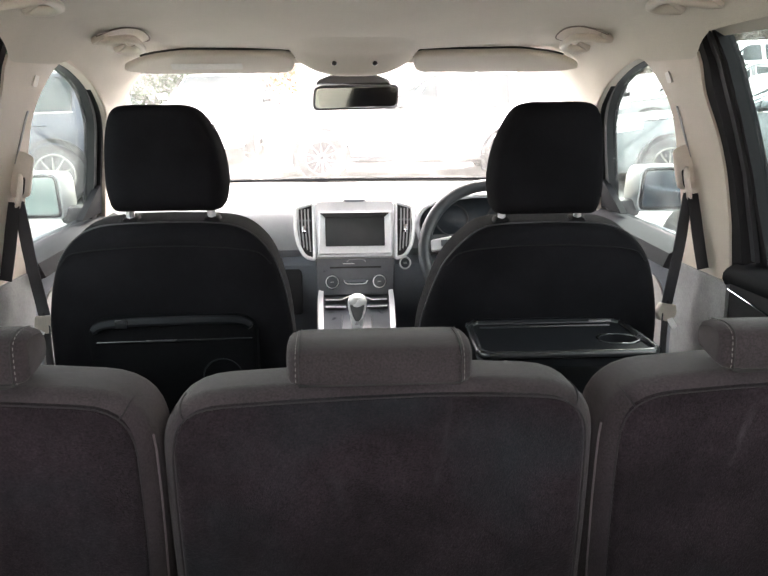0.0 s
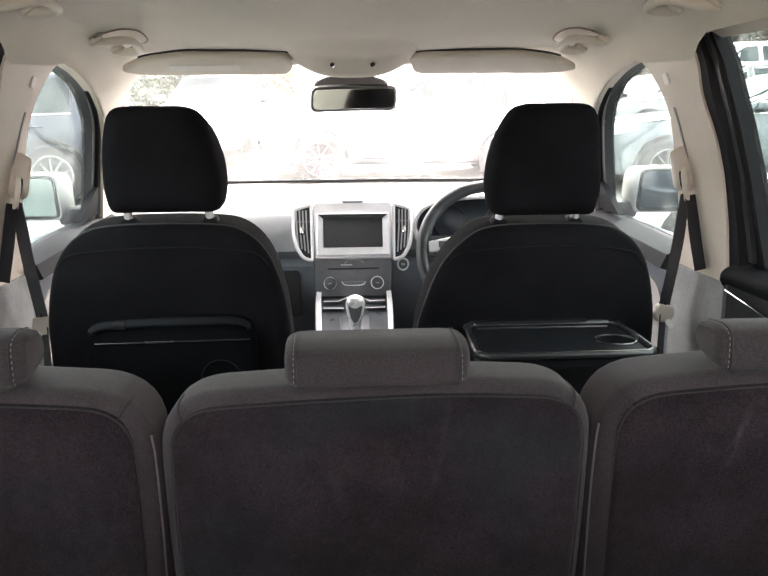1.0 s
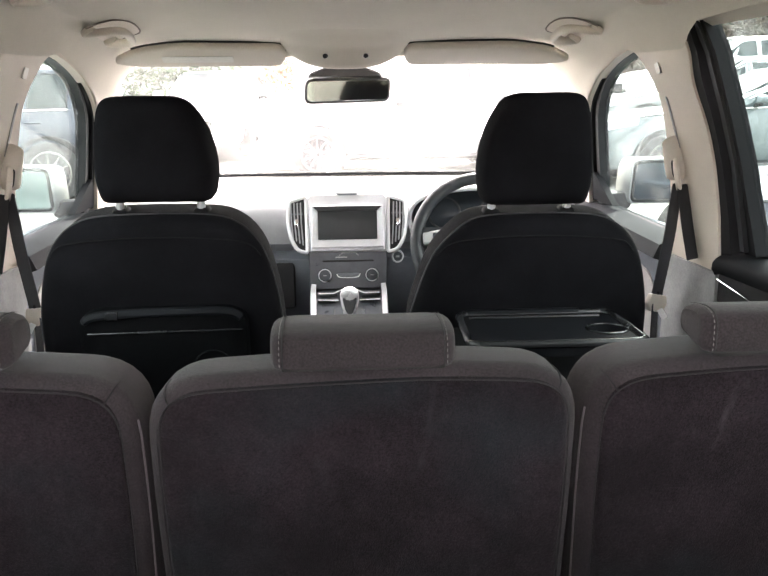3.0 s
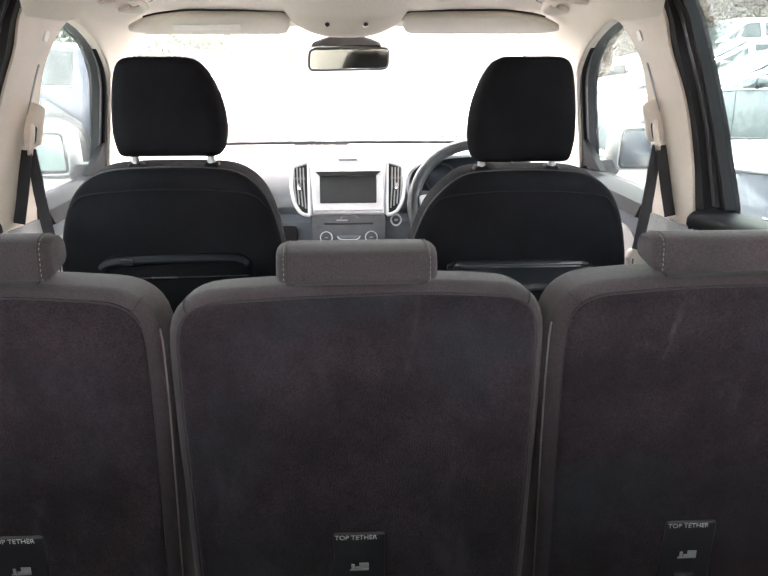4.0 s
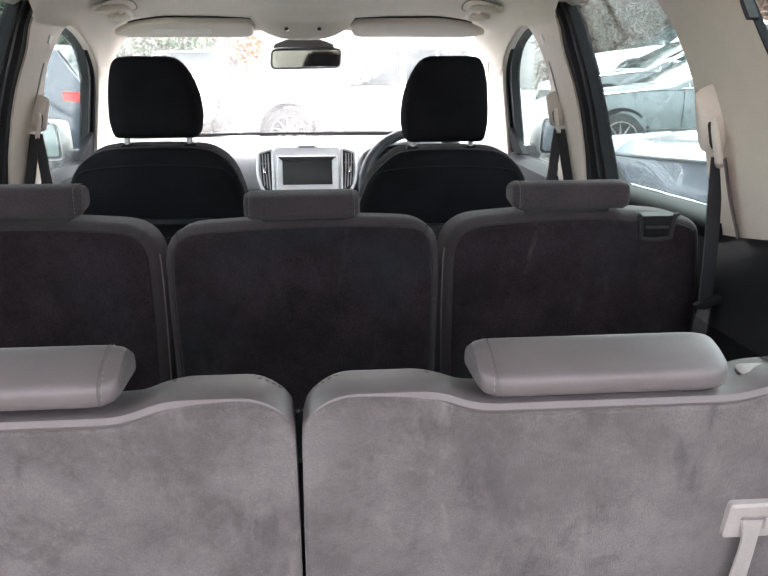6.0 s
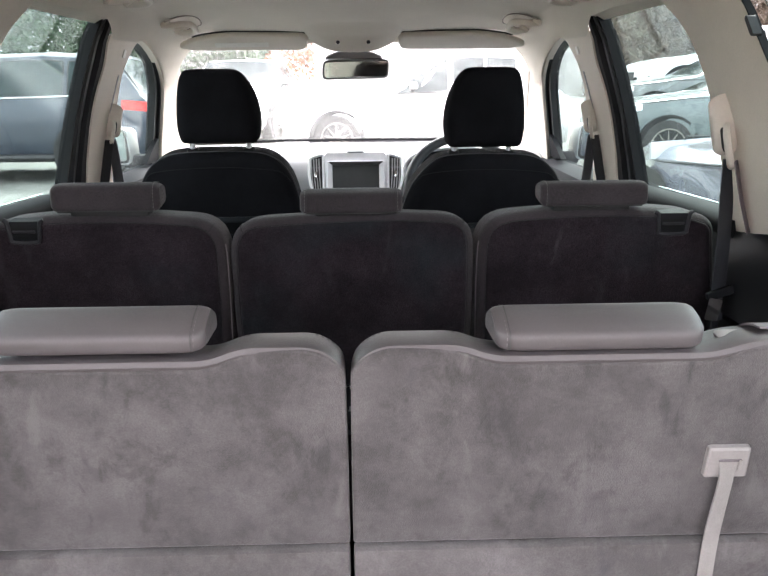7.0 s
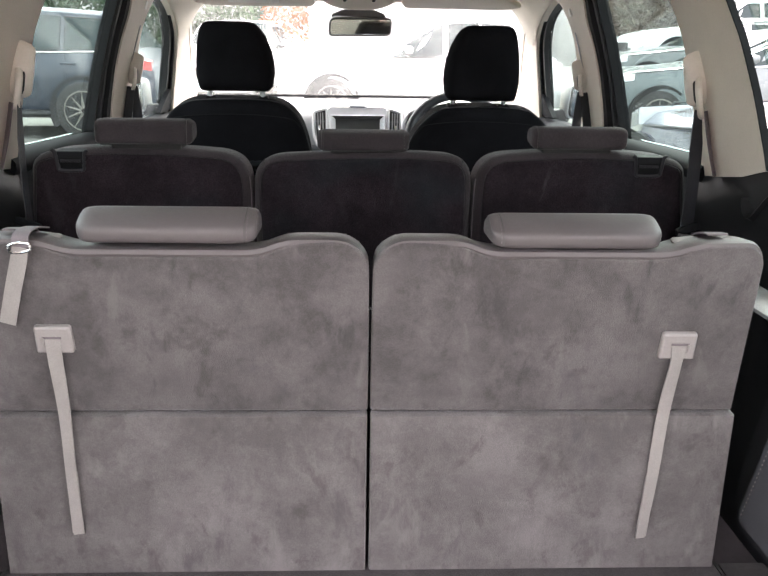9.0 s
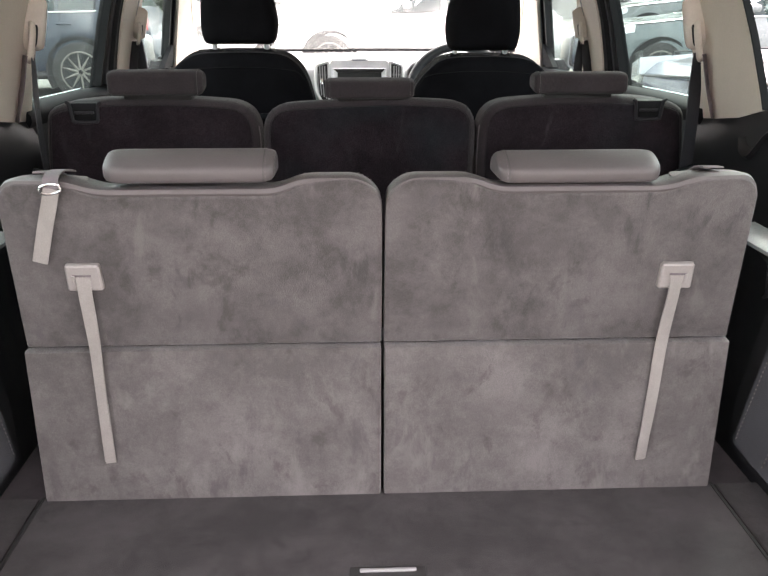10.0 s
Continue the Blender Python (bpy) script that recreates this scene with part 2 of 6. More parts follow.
# ---- building helpers ----
def part(name, bm, mat, parent=None, label="", smooth=True, place=None):
    """Links a bmesh as one mesh object, under parent where given."""
    me = bpy.data.meshes.new(name)
    bmesh.ops.recalc_face_normals(bm, faces=bm.faces)
    bm.to_mesh(me)
    bm.free()
    me.materials.append(mat)
    if smooth:
        me.shade_smooth()
        me.set_sharp_from_angle(angle=radians(38))
    ob = new(name, me)
    if place is not None:
        ob.matrix_basis = place
    if parent:
        ob.parent = parent
    if label:
        ob["label"] = label
    return ob


def thing(name, label, category, place=None, group="", kind=""):
    ob = new(name)
    ob.empty_display_size = 0.05
    if place is not None:
        ob.matrix_basis = place
    return tagged(ob, label, category, group, kind)


def curve(points, steps=8, closed=False):
    """A smooth line through the points (Catmull-Rom), of any dimension."""
    p = [np.array(q, float) for q in points]
    n = len(p)
    out = []
    for i in range(n if closed else n - 1):
        if closed:
            a, b, c, d = (p[(i + k) % n] for k in (-1, 0, 1, 2))
        else:
            b, c = p[i], p[i + 1]
            a = p[i - 1] if i else 2 * b - c
            d = p[i + 2] if i + 2 < n else 2 * c - b
        for k in range(steps):
            u = k / steps
            out.append(0.5 * (2 * b + (c - a) * u + (2 * a - 5 * b + 4 * c - d) * u * u + (3 * b - a - 3 * c + d) * u ** 3))
    if not closed:
        out.append(p[-1])
    return [tuple(float(v) for v in q) for q in out]


def fillet(corners, steps=6):
    """A closed outline from corners (x, z, radius) with rounded corners."""
    out, n = [], len(corners)
    for i in range(n):
        b = Vector(corners[i][:2])
        r = corners[i][2]
        a, c = Vector(corners[i - 1][:2]), Vector(corners[(i + 1) % n][:2])
        if r <= 0:
            out.append(tuple(b))
            continue
        u, v = (a - b), (c - b)
        d = min(r, u.length * 0.49, v.length * 0.49)
        p, q = b + u.normalized() * d, b + v.normalized() * d
        for k in range(steps + 1):
            s = k / steps
            out.append(tuple((1 - s) ** 2 * p + 2 * s * (1 - s) * b + s * s * q))
    return out


def inset(outline, d):
    """The closed outline moved inwards by d."""
    n = len(outline)
    area = sum(outline[i][0] * outline[(i + 1) % n][1] - outline[(i + 1) % n][0] * outline[i][1] for i in range(n))
    sign = 1 if area > 0 else -1
    out = []
    for i in range(n):
        a, b, c = Vector(outline[i - 1]), Vector(outline[i]), Vector(outline[(i + 1) % n])
        e1, e2 = (b - a), (c - b)
        n1 = Vector((-e1.y, e1.x)).normalized() * sign if e1.length > 1e-9 else Vector((0, 0))
        n2 = Vector((-e2.y, e2.x)).normalized() * sign if e2.length > 1e-9 else Vector((0, 0))
        m = n1 + n2
        m = m.normalized() if m.length > 1e-6 else n1
        k = 1 / max(m.dot(n1), 0.5) if n1.length else 1
        out.append(tuple(b + m * d * k))
    return out


def pillow(outline, profile, squeeze=0.013):
    """A padded slab: the outline in x, z, drawn in by each (inset, y) of the profile in turn, closed at both ends."""
    bm = bmesh.new()
    rings = []
    xs, zs = [p[0] for p in outline], [p[1] for p in outline]
    cx, cz, hx, hz = (min(xs) + max(xs)) / 2, (min(zs) + max(zs)) / 2, (max(xs) - min(xs)) / 2, (max(zs) - min(zs)) / 2
    for d, y in profile:
        if d > squeeze:
            ring = [(cx + (p[0] - cx) * (hx - d) / hx, cz + (p[1] - cz) * (hz - d) / hz) for p in outline]
        else:
            ring = inset(outline, d)
        rings.append([bm.verts.new((p[0], y, p[1])) for p in ring])
    for r, s in zip(rings, rings[1:]):
        for i in range(len(r)):
            j = (i + 1) % len(r)
            bm.faces.new((r[i], r[j], s[j], s[i]))
    for ring in (rings[0], rings[-1]):
        edges = [bm.edges.get((ring[i], ring[(i + 1) % len(ring)])) for i in range(len(ring))]
        bmesh.ops.triangle_fill(bm, use_beauty=True, edges=edges)
    return bm


def rounded(depth0, depth1, r, steps=4):
    """A pillow profile with round rims of radius r at both faces."""
    a = [(r * (1 - math.sin(k / steps * math.pi / 2)), depth0 + r * (1 - math.cos(k / steps * math.pi / 2))) for k in range(steps + 1)]
    return a + [(d, depth1 - (y - depth0)) for d, y in reversed(a)]


def box(w, d, h, r=0.004, centre=(0, 0, 0), seg=2):
    bm = bmesh.new()
    bmesh.ops.create_cube(bm, size=1)
    bmesh.ops.scale(bm, vec=(w, d, h), verts=bm.verts)
    if r:
        bmesh.ops.bevel(bm, geom=bm.edges[:], offset=min(r, w * 0.45, d * 0.45, h * 0.45), segments=seg, profile=0.5, affect="EDGES")
    bmesh.ops.translate(bm, vec=centre, verts=bm.verts)
    return bm


def tube(points, r, sides=10, flat=1.0, closed=False):
    """A round bar along the points; r may be a list. flat squeezes it in its second direction."""
    bm = bmesh.new()
    p = [Vector(q) for q in points]
    n = len(p)
    radii = r if isinstance(r, (list, tuple)) else [r] * n
    rings, up = [], None
    for i in range(n):
        if closed:
            t = (p[(i + 1) % n] - p[i - 1]).normalized()
        else:
            t = (p[min(i + 1, n - 1)] - p[max(i - 1, 0)]).normalized()
        if up is None:
            up = t.orthogonal().normalized()
        up = (up - t * up.dot(t)).normalized()
        side = t.cross(up)
        rings.append([bm.verts.new(p[i] + (up * math.cos(2 * math.pi * k / sides) + side * math.sin(2 * math.pi * k / sides) * flat) * radii[i]) for k in range(sides)])
    for i in range(n if closed else n - 1):
        a, b = rings[i], rings[(i + 1) % n]
        for k in range(sides):
            bm.faces.new((a[k], a[(k + 1) % sides], b[(k + 1) % sides], b[k]))
    if not closed:
        bm.faces.new(rings[0])
        bm.faces.new(rings[-1])
    return bm


def ribbon(points, width, thick=0.0015, across=(1, 0, 0)):
    """Webbing along the points, its width along across (one vector, or one for each point)."""
    bm = bmesh.new()
    p = [Vector(q) for q in points]
    rings = []
    for i, q in enumerate(p):
        t = (p[min(i + 1, len(p) - 1)] - p[max(i - 1, 0)]).normalized()
        a = Vector(across[i]) if isinstance(across[0], (list, tuple)) else Vector(across)
        a = (a - t * a.dot(t)).normalized()
        wide = width[i] if isinstance(width, list) else width
        nrm = t.cross(a).normalized()
        rings.append([bm.verts.new(q + a * sx * wide / 2 + nrm * sy * thick / 2) for sx, sy in ((-1, -1), (1, -1), (1, 1), (-1, 1))])
    for a, b in zip(rings, rings[1:]):
        for k in range(4):
            bm.faces.new((a[k], a[(k + 1) % 4], b[(k + 1) % 4], b[k]))
    bm.faces.new(rings[0])
    bm.faces.new(rings[-1])
    return bm


def stitches(points, length=0.005, gap=0.004, w=0.0012, off=(0, 0, 0)):
    """Short raised threads along a line of points."""
    bm = bmesh.new()
    p = [Vector(q) + Vector(off) for q in points]
    total = sum((b - a).length for a, b in zip(p, p[1:]))

    def place(s):
        for a, b in zip(p, p[1:]):
            d = (b - a).length
            if s <= d and d > 0:
                return a + (b - a) * (s / d)
            s -= d
        return p[-1]
    s = 0.0
    while s + length < total:
        a, b = place(s), place(s + length)
        t = (b - a).normalized()
        u = t.orthogonal().normalized()
        v = t.cross(u)
        ends = []
        for q in (a, b):
            ends.append([bm.verts.new(q + (u * cu + v * cv) * w) for cu, cv in ((1, 0), (0, 1), (-1, 0), (0, -1))])
        for k in range(4):
            bm.faces.new((ends[0][k], ends[0][(k + 1) % 4], ends[1][(k + 1) % 4], ends[1][k]))
        bm.faces.new(ends[0])
        bm.faces.new(ends[1])
        s += length + gap
    return bm


def loft(sections, closed=True, caps=True):
    """A skin through equal-length rings of points."""
    bm = bmesh.new()
    rings = [[bm.verts.new(q) for q in s] for s in sections]
    m = len(rings[0])
    for a, b in zip(rings, rings[1:]):
        for k in range(m if closed else m - 1):
            bm.faces.new((a[k], a[(k + 1) % m], b[(k + 1) % m], b[k]))
    if caps and closed:
        bm.faces.new(rings[0])
        bm.faces.new(rings[-1])
    return bm


def join(*many):
    """One bmesh out of several."""
    bm = bmesh.new()
    for other in many:
        me = bpy.data.meshes.new("joining")
        other.to_mesh(me)
        other.free()
        bm.from_mesh(me)
        bpy.data.meshes.remove(me)
    return bm


def moved(bm, m):
    bmesh.ops.transform(bm, matrix=m, verts=bm.verts)
    return bm


def text_mesh(name, words, size, mat, parent, place, align="CENTER"):
    cu = bpy.data.curves.new(name, "FONT")
    cu.body, cu.size, cu.align_x, cu.align_y, cu.extrude = words, size, align, "CENTER", 0.0002
    tmp = new(name, cu)
    me = bpy.data.meshes.new_from_object(tmp)
    bpy.data.objects.remove(tmp)
    bpy.data.curves.remove(cu)
    me.materials.clear()
    me.materials.append(mat)
    ob = new(name, me)
    ob.matrix_basis = place
    ob.parent = parent
    return ob


SIDE_Z = [0.2, 0.5, 1.05, 1.15, 1.25, 1.35, 1.45, 1.52, 1.6]
SIDE_X = [0.69, 0.71, 0.705, 0.69, 0.67, 0.645, 0.615, 0.58, 0.5]


def side_x(z):
    """Half the cabin's inner width at the height z."""
    return float(np.interp(z, SIDE_Z, SIDE_X))


def skin(outline, side, off, thick, rim=0.004, step=0.04):
    """A trim panel with its outline in y, z, bent to the cabin's side (-1 left, 1 right); off: outwards from it."""
    bm = bmesh.new()
    bm.faces.new([bm.verts.new((0, y, z)) for y, z in outline])
    zs = [q[1] for q in outline]
    ys = [q[0] for q in outline]
    z = min(zs) + step
    while z < max(zs):
        bmesh.ops.bisect_plane(bm, geom=bm.verts[:] + bm.edges[:] + bm.faces[:], plane_co=(0, 0, z), plane_no=(0, 0, 1))
        z += step
    y = min(ys) + step * 3
    while y < max(ys):
        bmesh.ops.bisect_plane(bm, geom=bm.verts[:] + bm.edges[:] + bm.faces[:], plane_co=(0, y, 0), plane_no=(0, 1, 0))
        y += step * 3
    bmesh.ops.triangulate(bm, faces=[f for f in bm.faces if len(f.verts) > 4])
    edge = {v for e in bm.edges if e.is_boundary for v in e.verts}
    inner = bm.faces[:]
    ret = bmesh.ops.extrude_face_region(bm, geom=inner)
    outer = {v for v in ret["geom"] if isinstance(v, bmesh.types.BMVert)}
    for v in bm.verts:
        base = side_x(v.co.z) + off
        v.co.x = side * (base + (thick if v in outer else (rim * 0.6 if v in edge else 0)))
    return bm


def surface(f, us, vs, thick=0.0, direction=(0, 0, 1)):
    """A sheet f(u, v) -> point; with thickness along direction."""
    bm = bmesh.new()
    grid = [[bm.verts.new(f(u, v)) for v in vs] for u in us]
    for a, b in zip(grid, grid[1:]):
        for k in range(len(vs) - 1):
            bm.faces.new((a[k], a[k + 1], b[k + 1], b[k]))
    if thick:
        ret = bmesh.ops.extrude_face_region(bm, geom=bm.faces[:])
        bmesh.ops.translate(bm, vec=Vector(direction) * thick, verts=[v for v in ret["geom"] if isinstance(v, bmesh.types.BMVert)])
    return bm


# ---- the cabin: floor, roof, sides ----
def roof_z(x, y):
    z = float(np.interp(abs(x), [0, 0.3, 0.48, 0.55, 0.585, 0.605, 0.63], [1.588, 1.582, 1.563, 1.543, 1.522, 1.500, 1.490]))
    k = min(max((y - 1.5) / 0.6, 0.0), 1.0)
    drop = 0.088 * k * k * (3 - 2 * k) * (1 - 0.62 * (abs(x) / 0.6) ** 2)
    back = 0.03 * max(0.0, (0.2 - y) / 0.6) ** 2
    return z - drop - back


headliner = tagged(part("ceiling", surface(lambda u, v: (v, u, roof_z(v, u)), np.linspace(-0.42, 2.33, 46),
                   [-0.625, -0.60, -0.58, -0.56, -0.53, -0.48, -0.4, -0.3, -0.15, 0, 0.15, 0.3, 0.4, 0.48, 0.53, 0.56, 0.58, 0.60, 0.625], 0.05), HEADLINER),
                   "beige woven fabric headliner of a car roof", "ceiling", kind="structure")

cabin_floor = tagged(part("floor", box(1.83, 3.40, 0.06, 0.01, (0, 1.24, 0.27)), BOOT_CARPET), "dark carpeted cabin floor", "floor", kind="structure")

RECESS_GREY = material("dark_recess_plastic", (0.035, 0.033, 0.034), 0.7, 0.1)
# boot floor with its lifting handle
boot = tagged(thing("boot_floor", "dark grey carpeted boot floor panel with a lifting handle", "floor"), kind="structure")
part("panel", pillow(fillet([(-0.515, -0.46, 0.01), (0.515, -0.46, 0.01), (0.515, 0.16, 0.01), (-0.515, 0.16, 0.01)]), [(0.003, 0), (0, 0.004), (0, 0.04)]),
     BOOT_CARPET, boot, place=Matrix(((1, 0, 0, 0), (0, 0, 1, 0), (0, -1, 0, 0.60), (0, 0, 0, 1))))
handle = part("handle_recess", box(0.100, 0.050, 0.004, 0.002, (0, -0.056, 0.600)), RECESS_GREY, boot, "black recessed handle")
part("handle_grip", box(0.074, 0.0055, 0.004, 0.0015, (0, -0.041, 0.6035)), SILVER_SLAT, handle, "pale grey pull lip")
for e in (-1, 1):
    part("side_carpet", box(0.074, 0.62, 0.03, 0.004, (e * 0.5545, -0.15, 0.580)), BOOT_CARPET, boot, "carpeted edge beside the boot floor")
# Dark sheet added below the floor to keep its side gaps in shade
part("floor_light_stop", box(1.46, 0.66, 0.02, 0.002, (0, -0.13, 0.545)), GAP, boot)
part("edge_seam", join(ribbon([(-0.508, 0.15, 0.6015), (-0.508, -0.45, 0.6015)], 0.004), ribbon([(0.508, 0.15, 0.6015), (0.508, -0.45, 0.6015)], 0.004)), GAP, boot)


def side_of_car(s):
    """All trim of one side of the cabin; s = -1 left, 1 right."""
    # pillar trims
    a = thing("windscreen_pillar_trim", "beige plastic trim of the windscreen pillar", "pillar trim", group="pillar trims")
    fo = curve([(1.80, 1.468), (1.91, 1.453), (2.02, 1.427), (2.115, 1.393), (2.205, 1.345), (2.265, 1.27), (2.30, 1.18), (2.33, 1.06)], 4)
    part("trim", skin(fo + [(2.90, 1.06), (2.86, 1.10), (2.74, 1.185), (2.60, 1.28), (2.45, 1.375), (2.33, 1.445), (2.25, 1.485), (1.95, 1.505), (1.80, 1.52)], s, -0.004, 0.05, 0.0), PILLAR, a)
    b_edge = curve([(1.80, 1.475), (1.755, 1.453), (1.697, 1.39), (1.689, 1.318), (1.715, 1.158), (1.735, 1.035)], 5)
    b_back = curve([(1.505, 1.04), (1.500, 1.10), (1.490, 1.188), (1.490, 1.30), (1.515, 1.39), (1.508, 1.44), (1.502, 1.470)], 5)
    b = thing("centre_pillar_trim", "beige plastic trim of the centre pillar beside the front seat", "pillar trim", group="pillar trims")
    part("upper_trim", skin(b_edge + b_back + [(1.60, 1.474), (1.78, 1.478)], s, -0.004, 0.035), PILLAR, b)
    part("slide_slot", skin(fillet([(1.622, 1.27, 0.003), (1.629, 1.27, 0.003), (1.652, 1.372, 0.003), (1.645, 1.372, 0.003)], 2), s, -0.0055, 0.004, 0), GREY_TRIM, b, "thin grey height adjuster slot")
    part("clip_cover", skin(fillet([(1.642, 1.418, 0.003), (1.664, 1.416, 0.003), (1.668, 1.436, 0.003), (1.646, 1.439, 0.003)], 2), s, -0.0075, 0.004, 0.001), PALE_LABEL, b, "small pale square badge")
    part("lower_trim", skin(fillet([(1.50, 0.40, 0.01), (1.76, 0.40, 0.01), (1.745, 1.037, 0.02), (1.50, 1.042, 0.01)], 3), s, -0.012, 0.03), GREY_TRIM, b, "scuffed grey lower trim")
    # rear door frame and its rubber seal
    f_glass = curve([(1.405, 1.095), (1.422, 1.18), (1.431, 1.27), (1.440, 1.344), (1.450, 1.433), (1.454, 1.51)], 5)
    seal = b_back + [(1.494, 1.490), (1.482, 1.512)]
    rear = thing("rear_door", "dark rear passenger door with a black window frame and a chrome strip", "car door", group="car doors")
    mid = [(y * 0.50 + f_glass[min(i, len(f_glass) - 1)][0] * 0.50, z) for i, (y, z) in enumerate(seal)]
    part("seal", skin(mid[::-1] + [(1.51, 1.05)] + seal, s, 0.006, 0.03, -0.004), BLACK_RUBBER, rear, "black rubber seal")
    part("window_frame", skin([(1.405, 1.06), (1.45, 1.06)] + [(y - 0.012, z) for y, z in mid] + f_glass[::-1], s, 0.022, 0.03), DOOR_FRAME, rear, "charcoal window frame")
    part("frame_strip", skin([(y + 0.008 + 0.12 * max(0.0, 1.25 - z), z) for y, z in f_glass] + [(y + 0.024 + 0.12 * max(0.0, 1.25 - z), z) for y, z in f_glass[::-1]], s, 0.014, 0.02, 0.002), FRAME_STRIP, rear, "paler grey strip along the frame")
    part("glass_channel", skin([(1.391, 1.095)] + [(y - 0.012, z) for y, z in f_glass] + f_glass[::-1], s, 0.018, 0.03, 0), BLACK_RUBBER, rear)
    part("door_card", skin(fillet([(0.74, 0.42, 0.05), (1.50, 0.42, 0.02), (1.497, 1.055, 0.01), (1.30, 1.068, 0.01), (0.80, 1.082, 0.01), (0.74, 1.03, 0.03)], 3), s, -0.006, 0.14), BLACK_PLASTIC, rear, "black moulded door card")
    part("sill", loft([[(s * 0.692, y, z - 0.024), (s * 0.685, y, z - 0.012), (s * 0.686, y, z), (s * 0.692, y, z + 0.008), (s * 0.704, y, z + 0.014), (s * 0.722, y, z + 0.018), (s * 0.738, y, z + 0.017), (s * 0.76, y, z - 0.02)] for y, z in ((0.78, 1.088), (1.0, 1.084), (1.30, 1.076), (1.485, 1.070), (1.497, 1.064))]), DOOR_FRAME, rear)
    part("chrome_strip", tube([(s * 0.742, y, z) for y, z in ((0.77, 1.106), (1.0, 1.102), (1.30, 1.095))], 0.0018, 8), CHROME, rear, "thin chrome waist strip")
    part("panel_strip", tube([(s * 0.693, y, z) for y, z in ((1.485, 1.034), (1.36, 1.024), (1.20, 1.012))], 0.0017, 8), CHROME, rear, "chrome strip on the door card")
    part("armrest", box(0.07, 0.50, 0.10, 0.025, (s * 0.685, 1.12, 0.86), 3), BLACK_PLASTIC, rear)
    glass = part("window_glass", skin([(0.80, 1.09)] + [(1.405, 1.09)] + f_glass + [(1.2, 1.503), (1.0, 1.503), (0.93, 1.48), (0.90, 1.44)] + [(0.80, 1.25)], s, 0.036, 0.004, 0), TINTED, rear, "tinted rear side window")
    part("outer_skin", box(0.03, 0.82, 0.78, 0.01, (s * 0.90, 1.10, 0.64)), DOOR_FRAME, rear)
    # front door
    front = thing("front_door", "dark front door with a pale grey insert and a black window frame", "car door", group="car doors")
    fo = curve([(1.72, 1.474), (1.82, 1.468), (1.93, 1.452), (2.03, 1.426), (2.12, 1.393), (2.205, 1.348), (2.265, 1.27), (2.30, 1.18), (2.33, 1.08)], 4)
    fi = curve([(1.72, 1.464), (1.83, 1.455), (1.91, 1.445), (2.01, 1.424), (2.085, 1.378), (2.135, 1.32), (2.165, 1.25), (2.187, 1.17), (2.205, 1.08)], 4)
    fi = [(a0 * 0.62 + b0 * 0.38, a1 * 0.62 + b1 * 0.38) for (a0, a1), (b0, b1) in zip(fo, fi)]
    fm = [(a0 * 0.62 + b0 * 0.38, a1 * 0.62 + b1 * 0.38) for (a0, a1), (b0, b1) in zip(fo, fi)]
    part("seal", skin(fo + fm[::-1], s, 0.004, 0.03), BLACK_RUBBER, front, "black rubber seal")
    part("window_frame", skin(fm + fi[::-1], s, 0.014, 0.03), FRONT_FRAME, front, "grey window frame")
    part("sail_panel", skin(fillet([(2.14, 1.085, 0.01), (2.32, 1.085, 0.01), (2.29, 1.17, 0.02)], 3), s, 0.002, 0.02), DOOR_FRAME, front)
    part("door_card", skin(fillet([(1.76, 0.42, 0.03), (2.55, 0.42, 0.03), (2.55, 1.04, 0.02), (1.75, 1.045, 0.02)], 3), s, -0.006, 0.14), DASH_LOW, front, "dark door card")
    part("insert", skin(curve([(1.79, 0.90), (1.86, 0.975), (2.1, 0.97), (2.45, 0.95), (2.47, 0.78), (2.2, 0.66), (1.86, 0.62), (1.79, 0.75)], 5, True), s, -0.012, 0.02), DOOR_INSERT, front, "pale grey padded insert")
    part("sill", loft([[(s * 0.665, y, z - 0.03), (s * 0.678, y, z), (s * 0.71, y, z + 0.014), (s * 0.76, y, z + 0.012), (s * 0.76, y, z - 0.06)] for y, z in ((1.74, 1.055), (2.0, 1.058), (2.3, 1.062), (2.56, 1.066))]), SILL_PAD, front, "smooth dark grey window sill")
    part("armrest", box(0.08, 0.45, 0.07, 0.025, (s * 0.665, 2.05, 0.80), 3), DASH_LOW, front)
    part("window_glass", skin([(1.70, 1.075)] + [(2.262, 1.075)] + fi[::-1] + [(1.66, 1.455), (1.66, 1.2)], s, 0.034, 0.004, 0), SIDE_GLASS, front, "front side window speckled with droplets")
    part("outer_skin", box(0.03, 1.40, 0.76, 0.01, (s * 0.90, 2.22, 0.63)), DOOR_FRAME, front)
    # outside mirror
    m = thing("wing_mirror", "silver grey wing mirror speckled with droplets", "wing mirror", group="wing mirrors")
    shell = pillow(fillet([(-0.085, -0.06, 0.03), (0.085, -0.065, 0.03), (0.095, 0.03, 0.03), (0.05, 0.07, 0.03), (-0.075, 0.07, 0.03)]), [(0.02, 0.10), (0.004, 0.07), (0, 0.02), (0.004, 0.0), (0.012, 0.0)])
    place = Matrix.Translation((s * 0.86, 2.26, 1.135)) @ Matrix.Diagonal((s, 1, 1, 1)) @ pose(0, 0, 0, 0, 0, 12)
    part("shell", moved(shell, place), MIRROR_SHELL, m, "silver painted shell")
